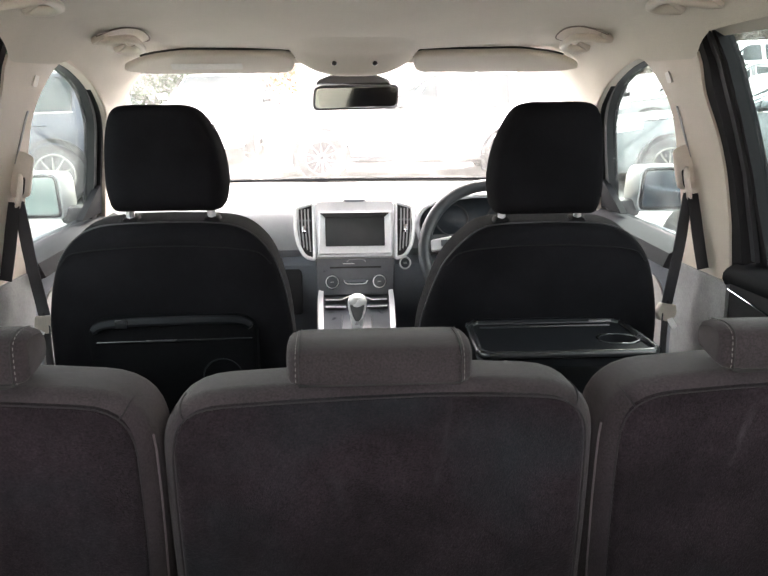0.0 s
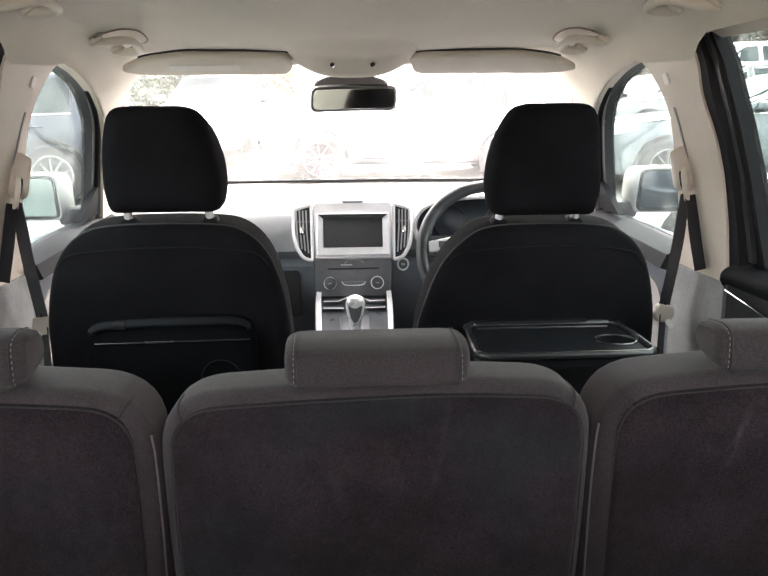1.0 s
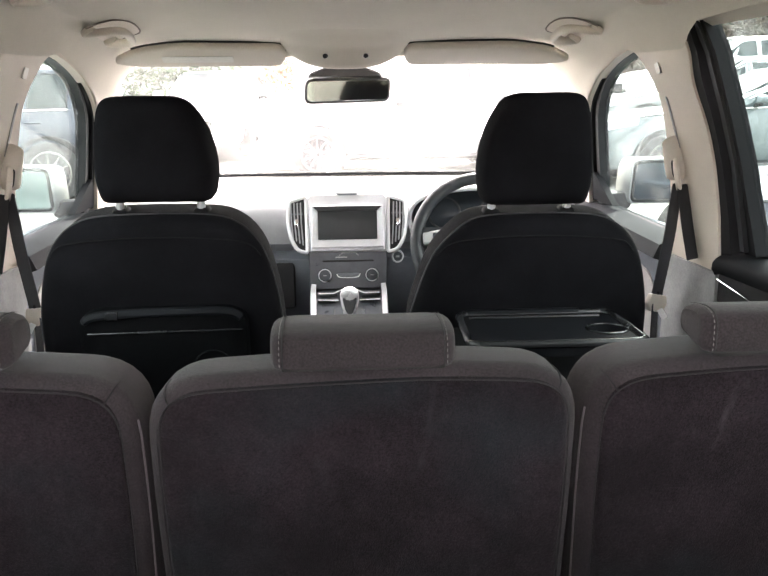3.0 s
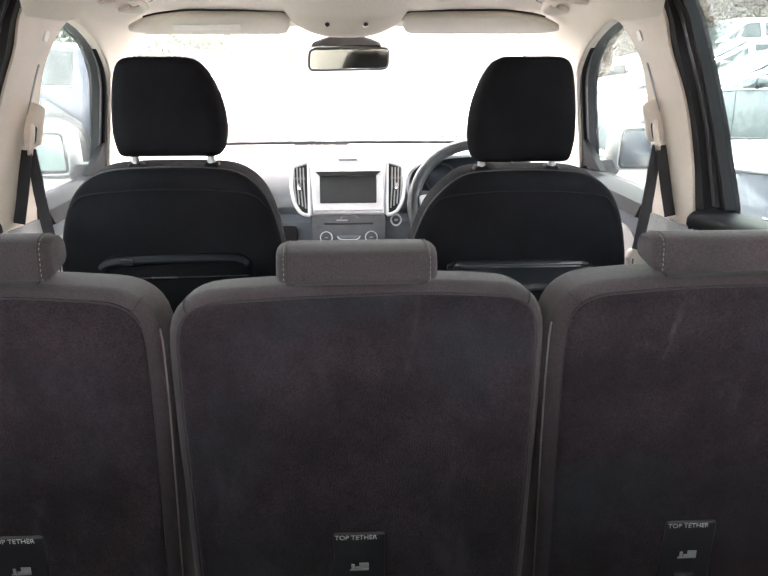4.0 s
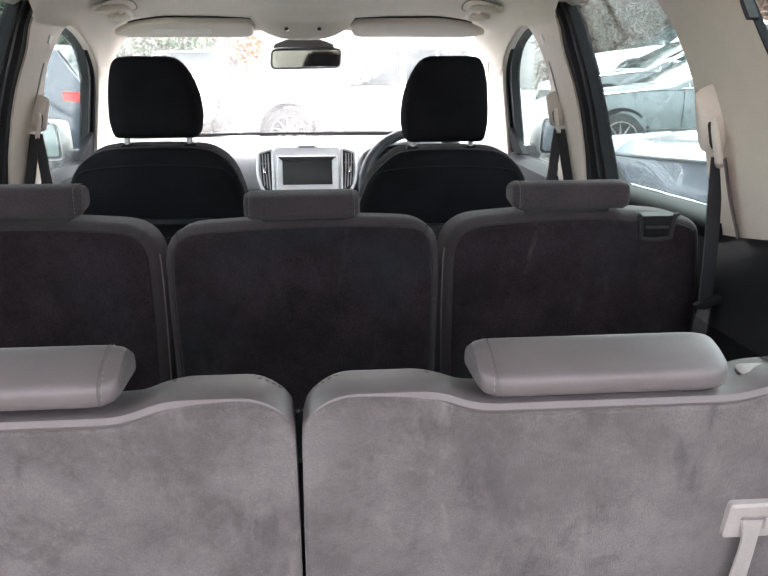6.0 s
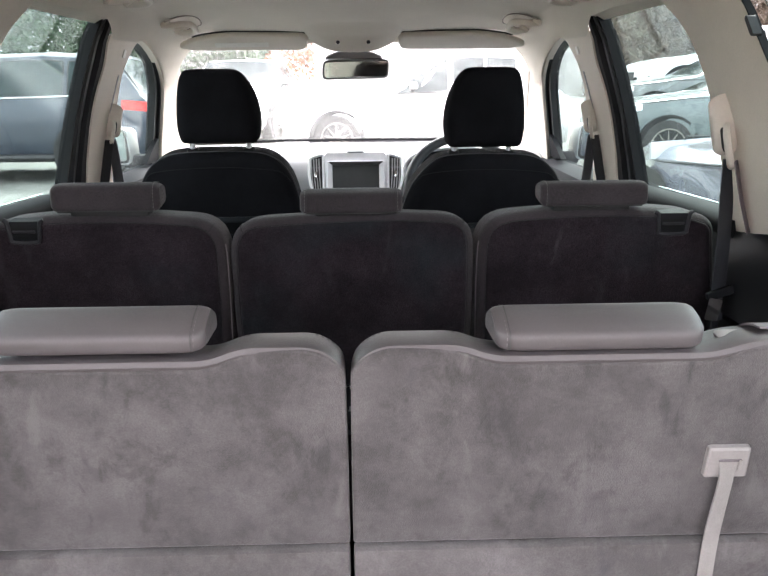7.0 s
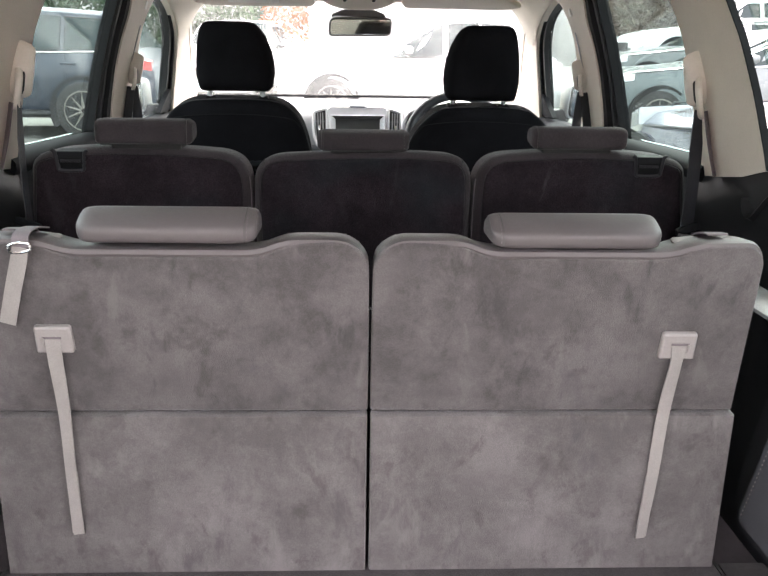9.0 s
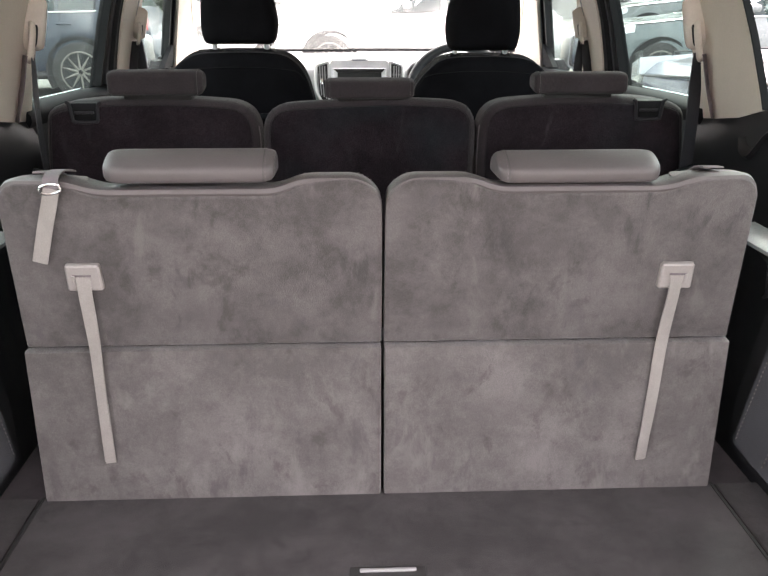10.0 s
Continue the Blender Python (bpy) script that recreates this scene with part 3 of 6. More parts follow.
    part("mirror_glass", moved(pillow(inset(fillet([(-0.085, -0.06, 0.03), (0.085, -0.065, 0.03), (0.095, 0.03, 0.03), (0.05, 0.07, 0.03), (-0.075, 0.07, 0.03)]), 0.016), [(0, 0.0), (0, -0.004)]), place), WING_GLASS, m)
    part("rim", moved(tube([(x, -0.003, z) for x, z in inset(fillet([(-0.085, -0.06, 0.03), (0.085, -0.065, 0.03), (0.095, 0.03, 0.03), (0.05, 0.07, 0.03), (-0.075, 0.07, 0.03)]), 0.012)], 0.005, 6, closed=True), place), BLACK_RUBBER, m)
    part("arm", box(0.09, 0.05, 0.05, 0.015, (s * 0.755, 2.28, 1.085)), BLACK_PLASTIC, m)
    # rear pillar with the quarter window behind it
    c = thing("rear_pillar_trim", "broad beige plastic rear pillar trim beside the third row", "pillar trim", group="pillar trims")
    cf = curve([(0.985, 1.518), (0.946, 1.487), (0.905, 1.452), (0.868, 1.413), (0.842, 1.357), (0.830, 1.303), (0.821, 1.21), (0.815, 1.116), (0.813, 1.074)], 4)
    cr = curve([(0.515, 1.125), (0.541, 1.225), (0.573, 1.329), (0.60, 1.387), (0.622, 1.434), (0.645, 1.49), (0.65, 1.518)], 4)
    part("trim", skin(cf + [(0.72, 1.084), (0.61, 1.100)] + cr, s, -0.006, 0.008), PILLAR, c)
    part("window_seal", skin([(y - 0.004, z) for y, z in cr[::-1]] + cr, s, -0.006, 0.013, 0), BLACK_RUBBER, c, "black rubber window seal")
    part("curtain_hook", skin(fillet([(0.602, 1.410, 0.006), (0.613, 1.408, 0.006), (0.623, 1.436, 0.006), (0.613, 1.441, 0.006)], 3), s, -0.016, 0.016, 0.003), BLACK_PLASTIC, c)
    q = thing("quarter_window", "rear quarter window with black rubber surround", "window", group="quarter windows")
    part("glass", skin([(-0.30, 1.12), (0.515, 1.11)] + cr + [(0.2, 1.50), (-0.2, 1.44)], s, 0.03, 0.004, 0), TINTED, q)
    part("tail_pillar", skin([(-0.42, 0.95), (-0.30, 1.10), (-0.22, 1.44), (-0.2, 1.52), (-0.40, 1.50)], s, -0.004, 0.06), PILLAR, q, "beige tail pillar trim")
    # quarter panel and boot side
    w = thing("boot_side_trim", "black moulded side trim beside the third row and boot", "side trim", group="boot side trims")
    prof = [(0.700, 1.105), (0.684, 1.07), (0.665, 1.00), (0.655, 0.942), (0.612, 0.937), (0.598, 0.925), (0.590, 0.80), (0.584, 0.60), (0.59, 0.58), (0.74, 0.58), (0.74, 1.105)]
    rows_ = []
    for y in np.linspace(-0.44, 0.80, 22):
        k = min(max((y - 0.26) / 0.25, 0), 1)
        lift = float(np.interp(y, [0.30, 0.515, 0.675, 0.815], [0.030, 0.027, -0.006, -0.030]))
        rows_.append([(s * (px + (0.07 * k if 0.62 < pz < 0.94 else 0.0)), y, pz + (lift if pz > 1.04 else 0)) for px, pz in prof])
    part("panel", loft(rows_), TRIM_BLACK, w, "smooth black upper moulding")
    scoop = curve([(0.548, 1.058), (0.518, 1.043), (0.492, 1.052), (0.472, 1.083), (0.430, 1.100), (0.424, 1.112), (0.475, 1.110), (0.520, 1.088)], 4, True)

    def wall_x(z):
        return float(np.interp(z, [0.97, 1.00, 1.07, 1.135], [0.655, 0.665, 0.681, 0.698]))
    # No hollow here: a dark patch gives the shade inside the grab recess
    part("scoop_shade", loft([[(s * (wall_x(z) - 0.0025), y, z) for y, z in scoop], [(s * (wall_x(z) + 0.004), y, z) for y, z in scoop]]), GAP, w, "dark patch painted in for the shaded grab recess")
    lip_o = curve([(0.556, 1.070), (0.534, 1.044), (0.502, 1.039), (0.482, 1.062), (0.462, 1.090), (0.430, 1.099)], 5)
    lip_i = curve([(0.548, 1.074), (0.528, 1.062), (0.506, 1.060), (0.492, 1.078), (0.470, 1.098), (0.432, 1.104)], 5)
    part("scoop_lip", loft([[(s * (wall_x(p[1]) - 0.004), *p), (s * (wall_x(p[1]) - 0.011), (p[0] * 3 + q[0]) / 4, (p[1] * 3 + q[1]) / 4), (s * (wall_x(q[1]) - 0.003), *q), (s * (wall_x(q[1]) + 0.002), *q)] for p, q in zip(lip_o, lip_i)]), TRIM_BLACK, w, "rounded lip of the grab recess")
    part("ledge", loft([[(s * px, y, pz) for px, pz in ((0.660, 0.947), (0.612, 0.942), (0.604, 0.937), (0.604, 0.931), (0.660, 0.937))] for y in np.linspace(-0.42, 0.42, 8)]), GREY_TRIM, w, "pale grey ledge")
    part("pocket_board", moved(pillow(fillet([(-0.25, 0.612, 0.01), (0.385, 0.612, 0.02), (0.378, 0.72, 0.03), (0.310, 0.926, 0.02), (-0.25, 0.926, 0.01)]), [(0.004, 0), (0, 0.004), (0, 0.02)]),
         Matrix(((0, s, 0, s * 0.573), (1, 0, 0, -0.14), (0, 0, 1, 0), (0, 0, 0, 1)))), BLACK_PLASTIC, w, "black pocket board")
    pocket_line = [(-0.22, 0.630, 0.02), (0.360, 0.630, 0.03), (0.288, 0.846, 0.03), (-0.22, 0.870, 0.02)]
    pocket = part("side_pocket", moved(pillow(fillet(pocket_line), [(0.006, 0), (0, 0.005), (0, 0.012)]), Matrix(((0, s, 0, s * 0.564), (1, 0, 0, -0.14), (0, 0, 1, 0), (0, 0, 0, 1)))), POCKET, w, "blue-grey fabric side pocket")
    for ya, yb in ((0.338, 0.272), (0.250, 0.185)):
        part("pocket_stitching", stitches([(s * 0.5635, ya - 0.14, 0.650), (s * 0.5635, yb - 0.14, 0.838)], 0.003, 0.006, 0.0009), STITCH, pocket, "row of pale stitches")
    part("lashing_hook", tube(curve([(s * 0.596, 0.205, 0.944), (s * 0.578, 0.200, 0.952), (s * 0.566, 0.185, 0.940), (s * 0.566, 0.178, 0.905), (s * 0.568, 0.190, 0.892)], 5), 0.004, 8), DOOR_FRAME, w, "worn metal lashing hook")
    part("outer_skin", box(0.03, 1.24, 0.86, 0.01, (s * 0.90, 0.06, 0.68)), DOOR_FRAME, w)
    # the headliner's rounded edge down to the door openings
    def low_edge(y):
        return float(np.interp(y, [0.30, 0.66, 0.80, 0.93, 1.20, 1.40, 1.45, 1.475, 1.50, 1.52, 1.69, 1.735, 1.80, 1.91, 2.02, 2.115, 2.205, 2.25, 2.33],
                               [1.505, 1.500, 1.495, 1.497, 1.503, 1.498, 1.482, 1.468, 1.457, 1.457, 1.460, 1.462, 1.472, 1.451, 1.425, 1.391, 1.345, 1.340, 1.340]))

    def rail_point(y, t):
        z0, z1 = roof_z(0.46, y) + 0.002, low_edge(y)
        x0, x1 = 0.46, side_x(z1) - 0.011
        cx, cz = x1 - 0.018 - 0.25 * max(0.0, 1.47 - z1), z0 - 0.010
        return (s * ((1 - t) ** 2 * x0 + 2 * t * (1 - t) * cx + t * t * x1), y, (1 - t) ** 2 * z0 + 2 * t * (1 - t) * cz + t * t * z1)
    rail = surface(rail_point, list(np.linspace(0.30, 1.38, 14)) + list(np.linspace(1.40, 2.33, 50)), np.linspace(0, 1, 14), 0.006)
    tagged(part("ceiling_edge", rail, HEADLINER), "beige fabric headliner edge rounding down to the doors", "ceiling", kind="structure")
    # grab handles in the roof edge
    for y, out in ((1.850, 0.0), (1.362, 0.016)):
        g = thing("grab_handle", "beige folding grab handle in the headliner edge", "grab handle", group="grab handles")

        def at(x, dy, drop):
            dy = dy if dy > 0 else dy * 0.64
            return (s * (x + out), y + dy, min(roof_z(x + out, y + dy), rail_point(y + dy, (x + out - 0.46) / 0.16)[2]) - drop)
        rim = [(0.535, -0.085), (0.500, -0.088), (0.458, -0.070), (0.446, 0.0), (0.456, 0.075), (0.495, 0.105), (0.530, 0.100)]
        # Brown line painted in as the recess's shade, since the dish is flush
        part("recess_shade", tube([at(x, dy, 0.001) for x, dy in curve(rim, 5)], 0.0018, 6), SHADE_GAP, g)
        dish = [at(x, dy, 0.0012) for x, dy in curve(rim, 4, True)]
        mid = at(0.49, 0.0, 0.0008)
        part("recess", loft([dish, [tuple(Vector(q) * 0.5 + Vector(mid) * 0.5) for q in dish], [tuple(Vector(q) * 0.05 + Vector(mid) * 0.95) for q in dish]], True, True), PILLAR, g)
        grip = curve([at(0.545, -0.062, 0.003), at(0.524, -0.068, 0.013), at(0.496, -0.068, 0.018), at(0.474, -0.056, 0.020), at(0.465, -0.030, 0.020), at(0.464, 0.025, 0.022), at(0.470, 0.058, 0.023), at(0.488, 0.074, 0.021), at(0.512, 0.077, 0.013), at(0.530, 0.077, 0.003)], 5)
        part("grip", tube(grip, 0.0102, 12, 0.8), VISOR, g)
        for mx, my in ((0.534, -0.064), (0.520, 0.077)):
            part("mount", moved(box(0.030, 0.028, 0.014, 0.006), Matrix.Translation(at(mx, my, 0.004)) @ pose(0, 0, 0, 0, s * 30, 0)), VISOR, g)


SHADE_GAP = material("brown_recess_shade", (0.27, 0.23, 0.20), 0.8, 0.1)
FRONT_FRAME = material("grey_front_frame", (0.036, 0.038, 0.039), 0.6, 0.1, 8, 0.05, 250, 0.05, spec=0.25)
WING_GLASS = material("wing_mirror_glass", (0.25, 0.32, 0.33), 0.03, 0.05, 20, 0.01, metal=1.0, bump=0)
FRAME_STRIP = material("grey_frame_strip", (0.034, 0.036, 0.040), 0.45, 0.1, 8, 0.05, 250, 0.05)
MIRROR_SHELL = material("silver_mirror_paint", (0.42, 0.43, 0.44), 0.3, 0.06, 20, 0.1, 300, 0.05, coat=0.3)
TRIM_BLACK = material("black_side_moulding", (0.0104, 0.0104, 0.0117), 0.48, 0.12, 7, 0.08, 300, 0.12, 1100, spots=(0.08, 30, (0.0389, 0.0389, 0.0389)), spec=0.28)
POCKET = material("blue_grey_pocket_cloth", (0.0366, 0.0394, 0.0478), 0.95, 0.15, 12, 0.25, 500, 0.5, 600, sheen=0.1)
side_of_car(-1)
side_of_car(1)


# windscreen and the cowl below it
def screen_point(u, v):
    """u across -1..1, v from the roof (0) to the cowl (1)."""
    half = 0.660 + 0.065 * v
    bow = 0.10 * u * u
    return (u * half, 2.35 + 0.56 * v - bow * (0.5 + 0.5 * v), 1.488 - 0.378 * v + 0.018 * math.sin(math.pi * v) - 0.02 * u * u * (1 - v))


screen = thing("windscreen", "wide raked windscreen covered in fine dried droplets", "windscreen", kind="structure")
part("windscreen_glass", surface(screen_point, np.linspace(-1, 1, 30), np.linspace(0, 1, 12)), WINDSCREEN, screen)
part("cowl_edge", tube([(screen_point(u, 1.0)[0], screen_point(u, 1.0)[1], screen_point(u, 1.0)[2] + 0.004) for u in np.linspace(-1, 1, 30)], 0.007, 8), BLACK_RUBBER, screen, "thin black lower edge")


# ---- overhead: visors, console, mirror ----
def visor(s):
    v = thing("sun_visor", "beige vinyl sun visor folded up against the headliner", "sun visor", group="sun visors")
    out = fillet([(0.140, -0.042, 0.036), (0.40, -0.036, 0.03), (0.500, -0.058, 0.06), (0.566, -0.108, 0.022), (0.51, -0.127, 0.03), (0.15, -0.126, 0.03)])
    place = Matrix.Translation((0, 2.005, 1.517)) @ Matrix.Diagonal((s, 1, 1, 1)) @ pose(0, 0, 0, 62, 0, 0)
    part("panel", moved(pillow(out, rounded(-0.010, 0.012, 0.009)), place), VISOR, v)
    # Dark bar drawn in for the shade between visor and headliner
    part("shadow_gap", moved(tube([(x, 0.006, z + 0.004) for x, z in out[:19]], 0.0024, 6), place), GAP, v)
    if s < 0:
        part("label", moved(pillow(fillet([(0.27, -0.098, 0.004), (0.44, -0.098, 0.004), (0.44, -0.072, 0.004), (0.27, -0.072, 0.004)], 2), [(0, -0.0105), (0, -0.0118)]), place), PALE_LABEL, v, "pale printed warning label")


visor(-1)
visor(1)
console = thing("overhead_console", "beige overhead console with two small buttons", "overhead console")
def console_z(x, y):
    """The underside of the console: a soft bulge that grows out of the headliner."""
    deep = float(np.interp(y, [1.84, 1.93, 2.00, 2.05, 2.075, 2.095, 2.115, 2.13], [-0.004, 0.006, 0.022, 0.046, 0.060, 0.060, 0.040, -0.004]))
    return roof_z(x, y) + 0.003 - deep * max(0.0, 1 - (abs(x) / 0.156) ** 2.4) ** 0.75


part("housing", surface(lambda u, v: (v, u, console_z(v, u)), np.linspace(1.84, 2.128, 26), 0.155 * np.sin(np.linspace(-1.5708, 1.5708, 25)), 0.02), HEADLINER, console)
for x in (-0.048, 0.048):
    k = part("button", moved(tube([(0, 0, -0.004), (0, 0, 0.003), (0, 0, 0.004)], [0.0048, 0.0048, 0.0036], 14), Matrix.Translation((x, 2.022, console_z(x, 2.022) - 0.003)) @ pose(0, 0, 0, 118)), BLACK_PLASTIC, console, "small dark round button")
    part("button_rim", moved(tube([(0.0056 * math.cos(a), 0.0056 * math.sin(a), 0.002) for a in np.linspace(0, 2 * math.pi, 17)[:-1]], 0.0012, 6, closed=True), Matrix.Translation((x, 2.022, console_z(x, 2.022) - 0.003)) @ pose(0, 0, 0, 118)), CHROME, k)

rear_mirror = thing("rear_view_mirror", "black framed interior rear view mirror under a dark mount", "mirror")
mo = fillet([(-0.112, -0.034, 0.02), (0.120, -0.030, 0.02), (0.124, 0.034, 0.02), (-0.108, 0.030, 0.02)])
place = Matrix.Translation((0.001, 2.25, 1.392)) @ pose(0, 0, 0, 0, 0, 10) @ pose(0, 0, 0, 2, 0, 0)
part("housing", moved(pillow(mo, [(0.004, -0.004), (0, 0.0), (0.002, 0.014), (0.02, 0.034)]), place), PIANO, rear_mirror)
part("mirror_glass", moved(pillow(inset(mo, 0.006), [(0, -0.0045), (0.001, -0.006)]), place), MIRROR, rear_mirror)
part("mount", pillow(fillet([(-0.102, 1.424, 0.010), (0.102, 1.424, 0.010), (0.096, 1.438, 0.02), (0.05, 1.456, 0.04), (-0.05, 1.456, 0.04), (-0.096, 1.438, 0.02)], 6), [(0.006, 2.262), (0.001, 2.268), (0, 2.29), (0.004, 2.36)]), PIANO, rear_mirror, "dark domed mount")
part("mount_rim", tube([(x, 2.264, 1.4245 - 0.002 * (x / 0.09) ** 2) for x in np.linspace(-0.088, 0.088, 12)], 0.0018, 6), GREY_TRIM, rear_mirror)
part("stalk", tube([(0.0, 2.296, 1.395), (0.0, 2.300, 1.436)], [0.016, 0.022], 14), BLACK_PLASTIC, rear_mirror)


# ---- seats ----
def tether_plate(parent, x, z0, z1, w, y):
    """The recessed anchor plate with its words and marks; y: the face it sits on."""
    plate = part("tether_plate", pillow(fillet([(x - w / 2, z0, 0.006), (x + w / 2, z0, 0.006), (x + w / 2, z1, 0.006), (x - w / 2, z1, 0.006)]), [(0.002, y - 0.003), (0, y - 0.001), (0, y + 0.01)]), BLACK_PLASTIC, parent, "black top tether plate")
    part("hook_bar", tube([(x - w * 0.30, y - 0.006, z0 + 0.008), (x + w * 0.30, y - 0.006, z0 + 0.008)], 0.0024, 8), DARK_SIDE, plate)
    part("hook_slot", box(w * 0.4, 0.004, 0.005, 0.001, (x, y - 0.004, z0 + 0.026)), GAP, plate)
    for dx, dz, ww, hh in ((-0.008, 0.058, 0.004, 0.008), (0.0, 0.056, 0.010, 0.004), (0.006, 0.059, 0.012, 0.009), (0.0, 0.053, 0.024, 0.0025)):
        part("seat_mark", box(ww, 0.001, hh, 0.0004, (x + dx, y - 0.0036, z0 + dz)), DIM_PRINT, plate)
    text_mesh("tether_words", "TOP TETHER", 0.0092, PALE_PRINT, plate, Matrix.Translation((x - 0.004, y - 0.0034, z1 - 0.006)) @ pose(0, 0, 0, 90, 0, 0))


HANDLE_PLASTIC = material("black_handle_plastic", (0.009, 0.009, 0.011), 0.7, 0.1, 20, 0.08, 300, 0.1, 900, spec=0.18)
HANDLE_RIM = material("charcoal_handle_rim", (0.020, 0.020, 0.023), 0.6, 0.1, 20, 0.08, 300, 0.1, 900, spec=0.3)
DIM_PRINT = material("dim_print", (0.20, 0.20, 0.20), 0.6, 0.05)
PALE_PRINT = material("pale_print", (0.45, 0.45, 0.45), 0.6, 0.05)
SEAM_DARK = material("dark_seam_cord", (0.021, 0.018, 0.020), 0.9, 0.1, 20, 0.1)
LEAN = 6.5


ANCHOR_SEAM = material("grey_seam_thread", (0.10, 0.095, 0.095), 0.8, 0.1, 40, 0.1)


def row_headrest(parent, x0, x1, z0, z1, y0, depth, cloth, side_label="", ends=(0, 1), front_low=0.012, fall=0.0, seam_in=0.020, seam_mat=None, crown=0.0):
    """A low folded headrest: a soft wedge with round ends, its seams and threads."""
    w, h = x1 - x0, z1 - z0
    out = fillet([(0, 0, h * 0.30), (depth, front_low * 0.3 - fall, h * 0.4), (depth, h - front_low, h * 0.45), (depth * 0.4, h, h * 0.35), (0.006, h * 0.93, h * 0.38)], 6)
    if crown:
        out = fillet([(0, 0, h * 0.25), (depth, front_low * 0.3 - fall, h * 0.4), (depth, h - front_low, h * 0.45), (depth * 0.62, h, h * 0.35), (depth * 0.30, h * 0.97, h * 0.35), (0.0, h * (1 - crown), h * 0.35)], 6)
    bm = bmesh.new()
    rings = []
    for k, x in ((0.72, 0.0), (0.88, 0.004), (0.97, 0.012), (1.0, 0.022), (1.0, w * 0.5), (1.0, w - 0.022), (0.97, w - 0.012), (0.88, w - 0.004), (0.72, w)):
        cy, cz = depth / 2, h / 2
        rings.append([bm.verts.new((x0 + x, y0 + cy + (a - cy) * k, z0 + cz + (b - cz) * k)) for a, b in out])
    for a, b in zip(rings, rings[1:]):
        for i in range(len(a)):
            j = (i + 1) % len(a)
            bm.faces.new((a[i], a[j], b[j], b[i]))
    bm.faces.new(rings[0])
    bm.faces.new(rings[-1])
    hr = part("headrest", bm, cloth, parent, side_label)
    n = len(out)
    for e, x in enumerate((x0 + seam_in, x1 - seam_in)):
        line = [(x, y0 + a, z0 + b) for a, b in out[int(n * 0.55):] + out[:4]]
        if e in ends:
            part("seam", tube(line, 0.0006, 5), seam_mat or GAP, hr)
        if e in ends:
            part("stitching", stitches(line, 0.0030, 0.0028, 0.00045, ((0.003 if e else -0.003), -0.0003, 0.0002)), STITCH, hr, "pale contrast thread")
    part("piping", tube([(x0 + 0.012, y0 + 0.004, z0 + 0.004), (x1 - 0.012, y0 + 0.004, z0 + 0.004)], 0.0018, 6), GAP, hr)
    return hr


def sloped(bm, z0, k, y0=0.02):
    """Lets the top of a backrest fall away to the front."""
    for v in bm.verts:
        v.co.z -= k * max(0.0, v.co.y - y0) * min(max((v.co.z - z0) / 0.08, 0.0), 1.0)
    return bm


